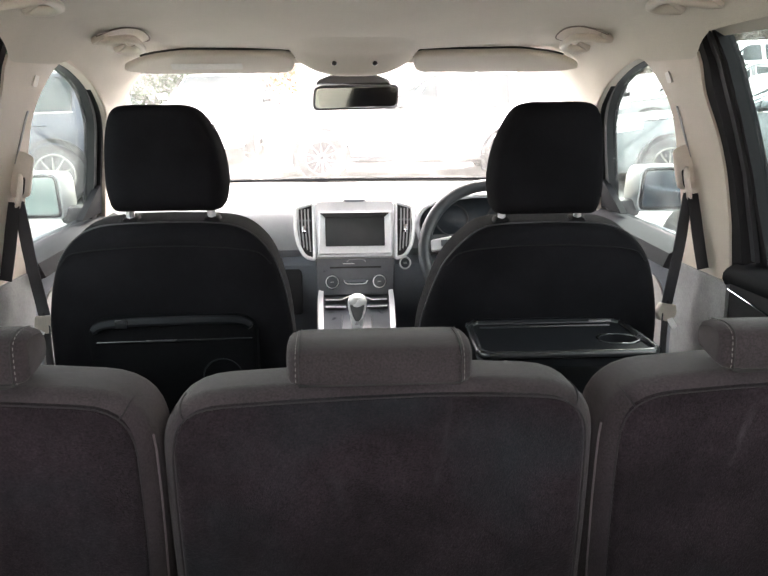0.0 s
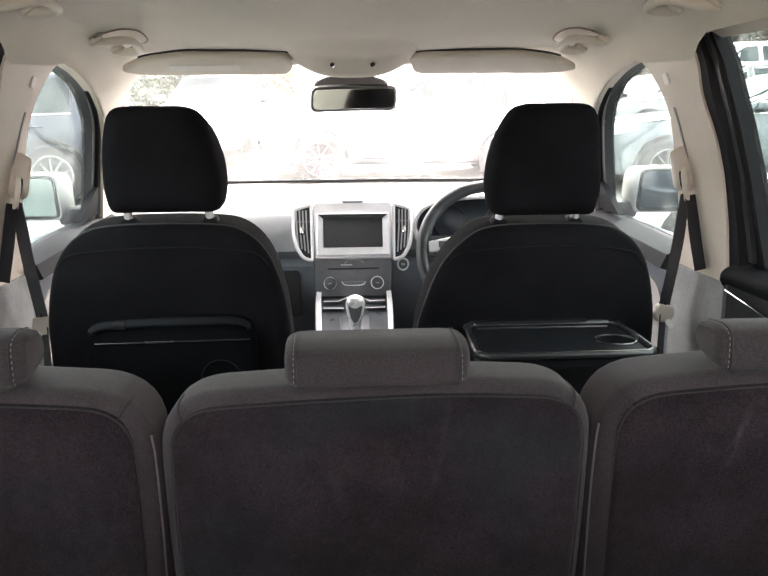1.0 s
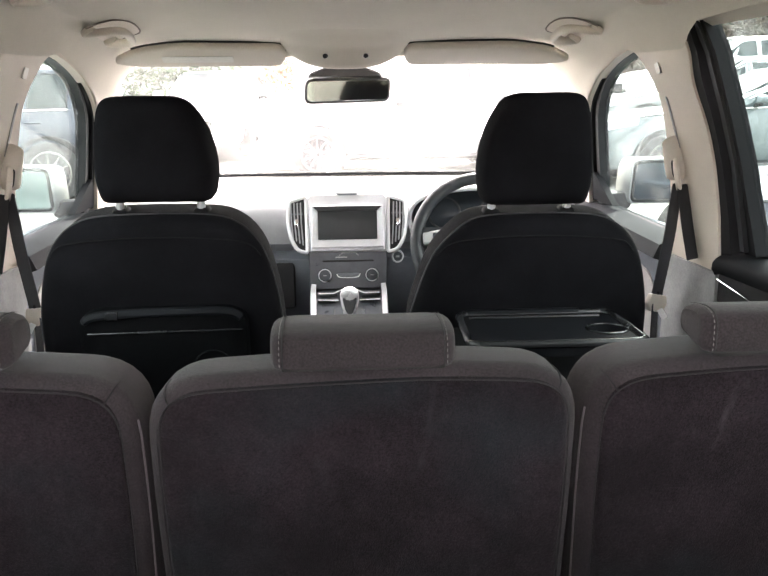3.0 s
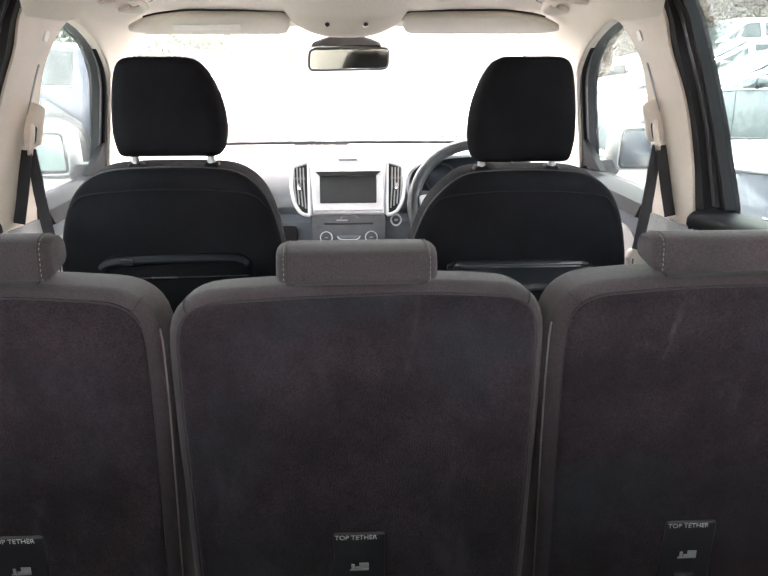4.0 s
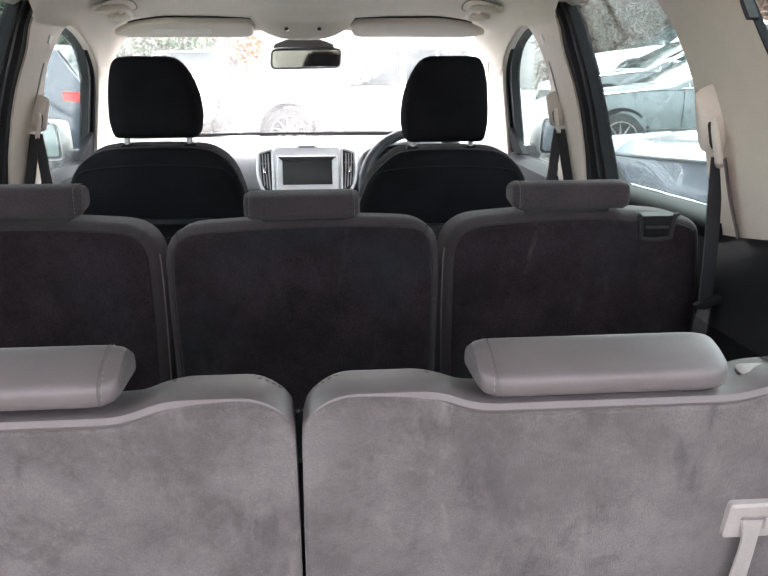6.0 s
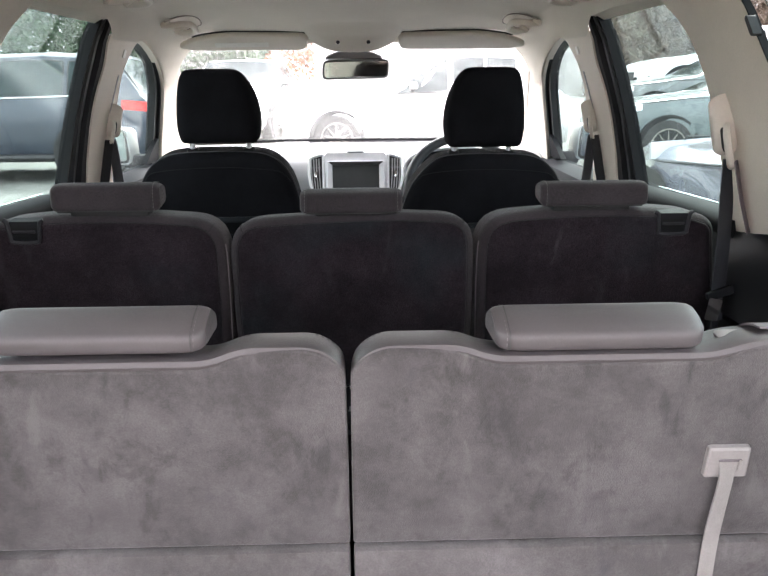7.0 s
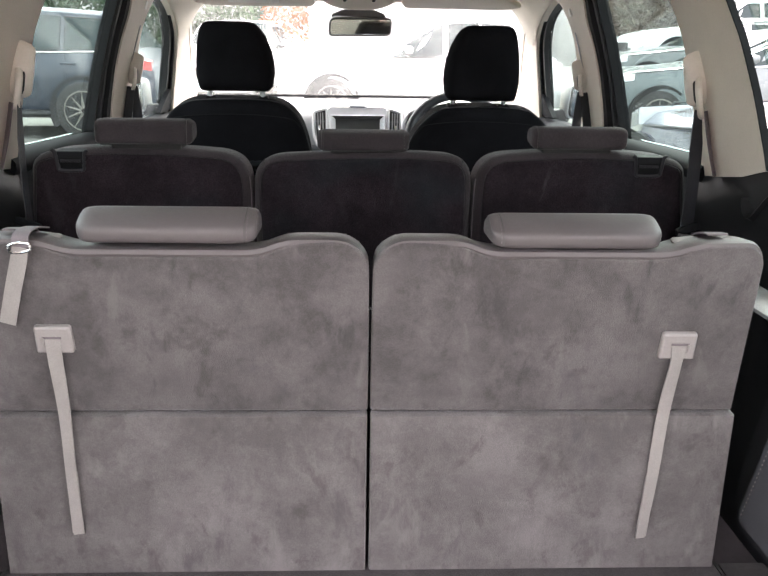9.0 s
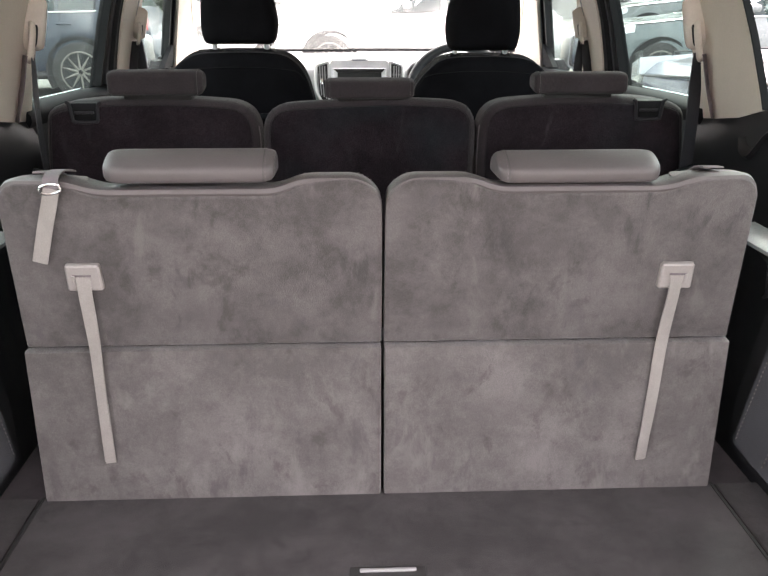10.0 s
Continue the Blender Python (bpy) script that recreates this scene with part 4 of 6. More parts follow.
def second_row_seat(x0, x1, outer, headrest_x, tether_x):
    """One of three single seats; outer: -1 or 1 where it has an outboard wing with a pull handle, 0 in the middle."""
    label = "grey-brown cloth second row seat with dark carpeted back"
    seat = thing("second_row_seat", label + (" and release handle" if outer else ""), "car seat", pose(0, 0.791, 0.783, LEAN, 0, 0), "second row seats")
    top = 0.342
    if outer:
        i0, i1 = (x0, x1) if outer > 0 else (-x1, -x0)
        cor = [(i0 + 0.012, -0.36, 0.02), (i1 - 0.02, -0.36, 0.02), (i1 + 0.02, 0.15, 0.05), (i1 - 0.004, 0.318, 0.03), (i1 - 0.045, top - 0.008, 0.03), (i0 + 0.30, top, 0.05), (i0 + 0.16, top, 0.05), (i0 + 0.002, top - 0.012, 0.068), (i0, 0.20, 0.05)]
        cor = [(outer * x, z, r) for x, z, r in cor]
        if outer < 0:
            cor = cor[::-1]
    else:
        cor = [(x0 + 0.010, -0.36, 0.02), (x1 - 0.010, -0.36, 0.02), (x1, 0.20, 0.05), (x1 - 0.002, top - 0.010, 0.060), (x1 - 0.15, top - 0.002, 0.05), (x0 + 0.15, top - 0.006, 0.05), (x0 + 0.002, top - 0.014, 0.068), (x0, 0.20, 0.05)]
    out = fillet(cor, 7)
    part("backrest", sloped(pillow(out, rounded(0.0, 0.115, 0.030, 5), 1), 0.2, 0.13 if outer else 0.19), ROW_CLOTH, seat)
    panel = [(x, z + 0.005 * min(max((z - 0.1) / 0.2, 0.0), 1.0)) for x, z in inset(out, 0.0155)]
    part("back_panel", pillow(panel, [(0, 0.02), (0, -0.001), (0.002, -0.004), (0.006, -0.0055), (0.009, -0.006)]), BACK_CARPET, seat, "worn dark carpeted back panel")
    part("panel_piping", tube([(x, -0.002, z + 0.005 * min(max((z - 0.1) / 0.2, 0.0), 1.0)) for x, z in inset(out, 0.0142)], 0.0010, 6, closed=True), SEAM_DARK, seat)
    edge, rim = inset(out, 0.013), inset(out, 0.001)
    for side in (-1, 1):
        if not outer or side == -outer:
            corner = min(range(len(out)), key=lambda i: -side * out[i][0] * 0.8 - out[i][1])
            (ex, ez), (rx, rz) = edge[corner], rim[corner]
            part("corner_seam", tube(curve([(ex, -0.0005, ez), ((ex * 0.4 + rx * 0.6), 0.004, ez * 0.4 + rz * 0.6), (rx, 0.020, rz), (rx, 0.05, rz - 0.004)], 4), 0.0010, 6), SEAM_DARK, seat)
    part("cushion", box(abs(x1 - x0) - 0.03, 0.46, 0.14, 0.04, ((x0 + x1) / 2, 0.33, -0.33), 4), ROW_CLOTH, seat)
    if outer:
        side_line = sorted([(x, z) for x, z in inset(out, 0.0012) if abs(x) < 0.262 and z < 0.29], key=lambda q: q[1])
        # Pale line painted in where light through the gap catches the seat's side
        part("gap_light_line", tube([(x, 0.020, z) for x, z in side_line], 0.0013, 6), BELT_GREY, seat, "pale line painted in for light along the seat gap")
    lift = {0: 0.0, 1: 0.006, -1: 0.009}[outer]
    # Dark block added in the shaded gap that the raised headrest leaves
    part("headrest_gap_shade", box(headrest_x[1] - headrest_x[0] - 0.05, 0.055, 0.04, 0.006, (sum(headrest_x) / 2, 0.045, 0.335)), GAP, seat)
    hr = row_headrest(seat, headrest_x[0], headrest_x[1], 0.341 + (0.007 if outer else 0.0), 0.379 + 2.2 * lift, -0.008, 0.072 if outer else 0.096, ROW_CLOTH, "", {0: (0, 1), 1: (0,), -1: (1,)}[outer], seam_in=0.012)
    up = {0: 0.001, 1: 0.004, -1: 0.010}[outer]
    tether_plate(seat, tether_x, -0.096 + up, 0.012 + up, 0.066, -0.006)
    if outer:
        hx, hz = outer * 0.568, 0.339
        h = part("release_handle", pillow(fillet([(hx - 0.023, hz - 0.040, 0.007), (hx + 0.023, hz - 0.040, 0.007), (hx + 0.028, hz - 0.002, 0.005), (hx - 0.028, hz - 0.002, 0.005)]), [(0.002, -0.0075), (0, -0.006), (0, 0.02)]), HANDLE_PLASTIC, seat, "black plastic release handle")
        part("handle_rim", tube(curve([(hx + dx, dy, hz + dz) for dx, dy, dz in ((-0.034, -0.006, 0.001), (-0.028, -0.008, -0.004), (-0.025, -0.008, -0.030), (-0.020, -0.008, -0.039), (0.020, -0.008, -0.039), (0.025, -0.008, -0.030), (0.028, -0.008, -0.004), (0.034, -0.006, 0.001))], 4), 0.0040, 8, 0.8), HANDLE_RIM, h, "raised charcoal rim")
        part("grip_slot", pillow(fillet([(hx - 0.018, hz - 0.032, 0.004), (hx + 0.018, hz - 0.032, 0.004), (hx + 0.020, hz - 0.012, 0.004), (hx - 0.020, hz - 0.012, 0.004)], 3), [(0, -0.0080), (0.001, -0.0084)]), BLACK_RUBBER, h)
        part("grip_bar", tube([(hx - 0.019, -0.0088, hz - 0.020), (hx + 0.019, -0.0088, hz - 0.020)], 0.0028, 8), HANDLE_RIM, h)
    return seat


second_row_seat(-0.221, 0.2205, 0, (-0.091, 0.089), -0.002)
second_row_seat(0.2235, 0.655, 1, (0.332, 0.522), 0.421)
second_row_seat(-0.655, -0.224, -1, (-0.520, -0.333), -0.421)


def third_row_seat(s):
    """s = -1 left, 1 right."""
    seat = thing("third_row_seat", "grey suede-backed third row seat with a low vinyl headrest", "car seat", pose(0, 0.135, 0.855, 12.4, 0, 0), "third row seats")
    h0, h1 = (0.146, 0.354) if s > 0 else (0.138, 0.350)
    cor = [(0.0022, 0.0, 0.004), (0.490, 0.0, 0.004), (0.484, 0.15, 0.03), (0.481, 0.234, 0.022), (0.466, 0.249, 0.022), (h1 + 0.046, 0.248, 0.03), (h1 + 0.010, 0.235, 0.03), (h0 - 0.002, 0.235, 0.02), (h0 - 0.034, 0.249, 0.03), (0.030, 0.249, 0.02), (0.0032, 0.228, 0.025), (0.0022, 0.10, 0.03)]
    out = fillet([(s * x, z, r) for x, z, r in (cor if s > 0 else cor[::-1])], 7)
    part("backrest", sloped(pillow(out, [(0.012, -0.003), (0.006, -0.005), (0.0015, -0.002), (0.0, 0.005), (0.0, 0.036), (0.002, 0.060), (0.007, 0.078), (0.016, 0.088)], 1), 0.15, 0.31, 0.003), VINYL, seat, "smooth grey vinyl border")
    cor2 = [(0.0017, 0.0, 0.004), (0.4905, 0.0, 0.004), (0.4845, 0.15, 0.03), (0.4815, 0.227, 0.022), (0.465, 0.2445, 0.022), (h1 + 0.048, 0.2440, 0.03), (h1 + 0.012, 0.2255, 0.03), (h0 - 0.003, 0.2250, 0.02), (h0 - 0.038, 0.2440, 0.03), (0.032, 0.2465, 0.02), (0.0028, 0.2250, 0.026), (0.0017, 0.10, 0.03)]
    face = fillet([(s * x, z, r) for x, z, r in (cor2 if s > 0 else cor2[::-1])], 7)
    part("back_panel", pillow(face, [(0, 0.012), (0.0, -0.0035), (0.0008, -0.005), (0.0022, -0.0058), (0.004, -0.006)]), SUEDE, seat, "mottled grey suede back")
    ridge = [(s * x, 0.050, z - 0.0145) for x, z in ((0.014, 0.236), (0.03, 0.2465), (0.07, 0.247), (h0 - 0.03, 0.247))]
    part("stitching", stitches(ridge, 0.0034, 0.003, 0.0006), STITCH, seat, "pale contrast thread")
    low = fillet([(s * x, z, 0.004) for x, z in ((0.0022, -0.256), (0.503, -0.256), (0.494, -0.003), (0.0022, -0.003))][::1 if s > 0 else -1], 3)
    part("lower_flap", moved(pillow(low, [(0.002, -0.004), (0, 0.0), (0, 0.012)]), pose(0, -0.009, 0, -7.8, 0, 0)), SUEDE_LOW, seat, "mottled grey carpet flap")
    part("cushion", box(0.46, 0.36, 0.10, 0.03, (s * 0.25, 0.33, -0.33), 3), VINYL, seat)
    x0, x1 = (s * h0, s * h1) if s > 0 else (s * h1, s * h0)
    drop = 0.004 if s > 0 else 0.0
    row_headrest(seat, x0, x1, 0.241 - drop, 0.268 - 1.3 * drop, -0.001, 0.088, VINYL, "smooth grey vinyl headrest", (0,) if s > 0 else (1,), 0.026, 0.028, 0.013, ANCHOR_SEAM, 0.28)
    # pull strap with its anchor
    ax, az = (0.395, 0.1050) if s > 0 else (-0.392, 0.1135)
    an = part("strap_anchor", moved(pillow(fillet([(-0.0235, -0.0195, 0.004), (0.0235, -0.0195, 0.004), (0.0225, 0.0195, 0.004), (-0.0225, 0.0195, 0.004)], 3), [(0.003, -0.0135), (0.0005, -0.0115), (0, -0.006)]), Matrix.Translation((ax, 0, az))), ANCHOR, seat, "pinkish grey square strap anchor")
    part("slot", box(0.024, 0.002, 0.0034, 0.001, (ax + s * 0.0015, -0.0135, az + 0.0042)), BELT_GREY, an)
    part("slot_bar", box(0.004, 0.003, 0.012, 0.001, (ax + s * 0.0125, -0.0145, az - 0.001)), STRAP, an)
    ex, ez = (0.385, -0.192) if s > 0 else (-0.395, -0.178)

    def hang(u, lift):
        z = (az + 0.003) * (1 - u) + ez * u
        return (ax * (1 - u) + ex * u, -0.012 - lift + 0.137 * min(z, 0.0), z)
    line = curve([hang(0, 0.0), hang(0.08, 0.005), hang(0.35, 0.007), hang(0.66, 0.011), hang(1.0, 0.009)], 6)
    part("pull_strap", ribbon(line, [0.0185 - 0.0045 * i / (len(line) - 1) for i in range(len(line))], 0.0022, [(1, 0.25 * math.sin(0.3 * i), 0) for i in range(len(line))]), STRAP, seat, "pale grey webbing pull strap")
    part("strap_fold", ribbon([tuple(Vector(hang(u, d)) + Vector((s * 0.002, 0, 0))) for u, d in ((0.68, 0.004), (0.84, 0.005), (1.0, 0.006))], 0.0150, 0.002, (1, 0, 0)), STRAP, seat)
    # the strap plate on the outer shoulder
    part("shoulder_plate", moved(pillow(fillet([(-0.040, -0.010, 0.009), (0.040, -0.010, 0.009), (0.040, 0.010, 0.009), (-0.040, 0.010, 0.009)]), [(0.004, 0.0), (0, 0.002), (0, 0.005)]), Matrix(((1, 0, 0, s * 0.418), (0, 0, 1, 0.036), (0, -1, 0, 0.2345), (0, 0, 0, 1))) ), ANCHOR, seat, "glossy pale grey plate")
    part("shoulder_strap", ribbon(curve([(s * 0.425, 0.085, 0.205), (s * 0.425, 0.060, 0.228), (s * 0.425, 0.040, 0.242), (s * 0.425, 0.015, 0.251)], 4), 0.026, 0.002), BELT_GREY, seat)
    if s < 0:
        part("upper_strap", ribbon(curve([(-0.407, 0.055, 0.236), (-0.407, 0.030, 0.248), (-0.4075, 0.008, 0.2545), (-0.408, -0.008, 0.2535), (-0.409, -0.0135, 0.242)], 5), 0.0190, 0.002, (1, 0, 0)), BELT_GREY, seat, "mid grey webbing over the shoulder")
        part("hanging_strap", ribbon(curve([(-0.409, -0.0125, 0.241), (-0.412, -0.0150, 0.228), (-0.425, -0.0155, 0.190), (-0.442, -0.0140, 0.139)], 6), 0.0190, 0.002, (1, 0, 0.25)), STRAP, seat, "pale grey webbing strap hanging from a ring")
        part("ring", moved(tube([(math.copysign(min(abs(0.0155 * math.cos(a)), 0.0128), math.cos(a)), 0, 0.0062 * math.sin(a)) for a in np.linspace(0, 2 * math.pi, 25)[:-1]], 0.0018, 8, closed=True), Matrix.Translation((-0.4095, -0.0150, 0.2415)) @ pose(0, 0, 0, 0, -8, 0)), CHROME, seat, "chrome ring")


third_row_seat(1)
third_row_seat(-1)


TRAY_OUTLINE = [(-0.134, -0.005, 0.026), (0.158, -0.005, 0.026), (0.152, -0.235, 0.030), (-0.148, -0.235, 0.035)]


def front_seat(xc, y0, z_up, tray_down):
    """A front seat from behind; y0: the rear face at the height 1.15."""
    seat = thing("front_seat", "black cloth front seat with a " + ("fold-down tray open behind it" if tray_down else "folded tray and pocket behind it"), "car seat", pose(xc, y0, 1.15 + z_up, 6.8, 0, 0), "front seats")
    half = [(0.215, -0.62), (0.235, -0.40), (0.237, -0.22), (0.230, -0.14), (0.211, -0.065), (0.182, -0.018), (0.140, 0.010), (0.085, 0.019), (0.0, 0.021)]
    inner = -1 if tray_down else 1
    right = curve(half, 4)
    taper = ((-0.5, -0.30, -0.18, -0.057, -0.006), (1.0, 1.0, 0.97, 0.89, 0.82)) if tray_down else ((-0.5, -0.2), (1.0, 0.90))
    slim = [(x * float(np.interp(z, *taper)), z) for x, z in right]
    if tray_down:
        right = [(x * 1.02, z) for x, z in right]
    sides = (right, slim) if tray_down else (slim, right)
    out = sides[0] + [(-x, z) for x, z in sides[1][-2::-1]]
    part("backrest", pillow(out, rounded(0.0, 0.13, 0.034, 5), 1), DARK_CLOTH, seat)
    part("side_welt", join(*(tube([(q * x, 0.028, z) for x, z in inset(line, 0.0008)], 0.0022, 6) for q, line in zip((1, -1), sides))), DARK_SIDE, seat)
    part("shoulder_seam", tube(curve([(x * (0.9 if x * inner > 0 else 1.0), y, z) for x, y, z in ((-0.200, 0.008, -0.055), (-0.17, -0.0005, -0.028), (-0.08, -0.001, -0.018), (0, -0.001, -0.016), (0.08, -0.001, -0.018), (0.17, -0.0005, -0.028), (0.200, 0.008, -0.055))], 5), 0.0013, 6), BLACK_RUBBER, seat)
    part("cushion", box(0.46, 0.50, 0.16, 0.05, (0, 0.33, -0.55), 4), DARK_CLOTH, seat)
    # headrest on two posts
    cut = [(0.094, 0.036, 0.094), (0.106, 0.070, 0.106), (0.107, 0.100, 0.107), (0.101, 0.140, 0.104), (0.088, 0.180, 0.098), (0.068, 0.213, 0.087), (0.045, 0.2255, 0.066)]
    edge = curve([(0.0, 0.033), (0.05, 0.033)] + [(a if inner > 0 else b, z) for a, z, b in cut] + [(0.0, 0.2265)] + [(-(b if inner > 0 else a), z) for a, z, b in cut[::-1]] + [(-0.05, 0.033)], 4, True)
    tall = 1.07 if tray_down else 1.0
    ho = [(x, 0.2265 * tall - (0.2265 - z) * (1.103 if tray_down else 1.0)) for x, z in edge]
    hr = part("headrest", moved(sloped(pillow(ho, [(0.050, -0.006), (0.030, -0.004), (0.014, 0.002), (0.006, 0.014), (0.001, 0.04), (0.0, 0.07), (0.008, 0.10), (0.03, 0.112)]), 0.13, 0.22), Matrix.Translation((0.005 * tray_down, 0, 0.006))), DARK_CLOTH, seat, "black cloth headrest")
    for px in (-0.073, 0.073):
        part("post", tube([(px, 0.050, 0.0), (px, 0.046, 0.06)], 0.0075, 12), SILVER, seat, "chrome headrest post")
        part("post_collar", pillow(fillet([(px - 0.019, 0.010, 0.003), (px + 0.019, 0.010, 0.003), (px + 0.012, 0.026, 0.004), (px - 0.012, 0.026, 0.004)], 3), [(0.002, 0.040), (0, 0.043), (0, 0.066), (0.002, 0.069)]), BLACK_RUBBER, seat, "black post collar")
    if tray_down:
        hang = pose(-0.004, -0.004, -0.171, -9.2, 0, 0)
        tray = part("tray", moved(tray_mesh(), hang), TRAY_PLASTIC, seat, "black fold-down tray with a cup hole")
        part("tray_lip", moved(tube(curve([(x, y, 0.0) for x, y in fillet(TRAY_OUTLINE, 6)], 2, True), 0.0075, 10, closed=True), hang), TRAY_RIM, tray, "rounded satin rim")
        part("cup_ring", moved(tube([(0.111 + 0.036 * math.cos(a), -0.143 + 0.036 * math.sin(a), 0.001) for a in np.linspace(0, 2 * math.pi, 41)[:-1]], 0.0022, 8, closed=True), hang), TRAY_RIM, tray)
        part("hinge", moved(box(0.22, 0.016, 0.010, 0.004, (-0.01, -0.004, 0.004)), hang), TRAY_PLASTIC, tray)
        part("inner_lip", moved(tube([(-0.120, -0.042, 0.002), (0.128, -0.042, 0.002)], 0.0024, 8), hang), TRAY_RIM, tray)
        part("tray_recess", pillow(fillet([(-0.16, -0.44, 0.02), (0.16, -0.44, 0.02), (0.16, -0.20, 0.02), (-0.16, -0.20, 0.02)]), [(0.004, -0.004), (0, -0.001), (0, 0.01)]), BLACK_PLASTIC, seat)
    else:
        t = part("tray", pillow(fillet([(-0.150, -0.41, 0.02), (0.150, -0.41, 0.02), (0.152, -0.165, 0.02), (0.125, -0.146, 0.03), (-0.125, -0.146, 0.03), (-0.158, -0.168, 0.02)]), [(0.010, -0.026), (0.002, -0.020), (0, -0.008), (0, 0.01)]), TRAY_BLACK, seat, "black folded tray")
        part("tray_ridge", tube([(-0.138, -0.028, -0.189), (0.142, -0.028, -0.185)], 0.0019, 6), TRAY_RIM, t)
        crest = curve([(-0.146, -0.026, -0.168), (-0.128, -0.026, -0.157), (-0.09, -0.026, -0.152), (0.0, -0.026, -0.149), (0.10, -0.026, -0.149), (0.130, -0.026, -0.154), (0.142, -0.026, -0.164)], 5)
        part("tray_band", tube(crest, [0.003] + [0.0085] * (len(crest) - 2) + [0.003], 8, 0.7), TRAY_PLASTIC, t, "rounded upper edge of the folded tray")
        part("latch", box(0.024, 0.010, 0.016, 0.003, (-0.090, -0.030, -0.1525)), TRAY_RIM, t)
        part("cup_ring", tube([(0.085 + 0.036 * math.cos(a), -0.028, -0.262 + 0.036 * math.sin(a)) for a in np.linspace(0, 2 * math.pi, 25)[:-1]], 0.0016, 6, closed=True), TRAY_PLASTIC, t)
    return seat


def tray_mesh():
    """A shallow tray with a cup hole."""
    bm = bmesh.new()
    outer = fillet(TRAY_OUTLINE, 6)
    cx, cy, n = 0.111, -0.143, 64
    rays = [(math.cos(2 * math.pi * k / n), math.sin(2 * math.pi * k / n)) for k in range(n)]

    def reach(dx, dy):
        best = 1.0
        for (ax, ay), (bx, by) in zip(outer, outer[1:] + outer[:1]):
            den = dx * (by - ay) - dy * (bx - ax)
            if abs(den) > 1e-9:
                r = ((ax - cx) * (by - ay) - (ay - cy) * (bx - ax)) / den
                u = ((ax - cx) * dy - (ay - cy) * dx) / den
                if r > 0 and -1e-6 <= u <= 1.000001:
                    best = min(best, r)
        return best
    far = [reach(dx, dy) for dx, dy in rays]
    secs = []
    for kind, z in (("out", -0.022), ("out", 0.0), ("hole", 0.0), ("hole", -0.003), ("cup", -0.045), ("mid", -0.046)):
        size = {"out": far, "hole": [0.036] * n, "cup": [0.031] * n, "mid": [0.002] * n}[kind]
        secs.append([bm.verts.new((cx + r * dx, cy + r * dy, z)) for r, (dx, dy) in zip(size, rays)])
    secs.append([bm.verts.new((cx + 0.038 * dx, cy + 0.038 * dy, -0.022)) for dx, dy in rays])
    for a, b in list(zip(secs[:5], secs[1:6])) + [(secs[6], secs[0])]:
        for i in range(n):
            j = (i + 1) % n
            bm.faces.new((a[i], a[j], b[j], b[i]))
    bm.faces.new(secs[5])
    bmesh.ops.recalc_face_normals(bm, faces=bm.faces[:])
    return bm


front_seat(-0.346, 1.462, 0.003, False)
front_seat(0.341, 1.503, -0.013, True)


# the raised tailgate over the boot opening: out of view, added to block upper sky
gate = tagged(thing("tailgate", "unseen raised tailgate shading the open boot", "tailgate"), kind="structure")
part("panel", surface(lambda u, v: (v * (0.60 - 0.04 * u), -0.40 - 1.02 * u, 1.62 + 0.34 * u - 0.22 * u * u - 0.05 * v * v), np.linspace(0, 1, 12), np.linspace(-1, 1, 9), 0.05), BLACK_PLASTIC, gate)

def header_edge(u):
    """How far down the screen the header reaches: rounded at its corners."""
    k = min(max((abs(u) - 0.84) / 0.15, 0.0), 1.0)
    return 0.17 * k * k


part("header_trim", surface(lambda u, v: tuple(Vector((u * 0.635, 2.325, roof_z(u * 0.61, 2.33) + 0.004)) * (1 - v) + (Vector(screen_point(u, header_edge(u))) + Vector((0, -0.004, -0.004))) * v), np.linspace(-1, 1, 41), np.linspace(0, 1, 6), 0.02), HEADLINER, screen, "beige header strip")
for s in (-1, 1):
    part("pillar_return", surface(lambda v, w: tuple(Vector((s * (side_x(screen_point(1, v)[2]) - 0.004), screen_point(1, v)[1] - 0.055, screen_point(1, v)[2] - 0.012)) * (1 - w) + (Vector(screen_point(s * 0.978, v)) + Vector((0, -0.006, -0.002))) * w), np.linspace(0, 1, 16), np.linspace(0, 1, 5), 0.004), PILLAR, screen, "beige pillar return")

# Plain hidden panels, added so that no light leaks in below dash and boot
wall_front = tagged(part("wall_front", box(1.78, 0.04, 0.80, 0.01, (0, 2.91, 0.69)), BLACK_PLASTIC), "dark panel added below the windscreen to close the cabin", "wall", kind="structure")
wall_back = tagged(part("wall_back", box(1.78, 0.04, 0.29, 0.01, (0, -0.49, 0.445)), BLACK_PLASTIC), "dark panel added below the boot opening to close the cabin", "wall", kind="structure")


# ---- dashboard ----
LEVER_TRIM = material("bright_switch_trim", (0.90, 0.90, 0.91), 0.22, 0.04, 20, 0.03, metal=0.1, bump=0)
dash = thing("dashboard", "grey dashboard with a silver-framed centre stack, vents and dark controls", "dashboard")
secs = []
for x in np.linspace(-0.74, 0.74, 31):
    bow = 0.10 * (x / 0.74) ** 2
    hump = 0.028 * math.exp(-((x - 0.36) / 0.17) ** 4)
    secs.append([(x, y - bow * 0.55, z) for y, z in ((2.93 - bow * 0.6, 1.099), (2.70, 1.103 + hump * 0.4), (2.56, 1.098 + hump), (2.47, 1.080 + hump * 0.9), (2.435, 1.05), (2.42, 1.0), (2.43, 0.95), (2.48, 0.915), (2.56, 0.90), (2.60, 0.55), (2.86, 0.55))])
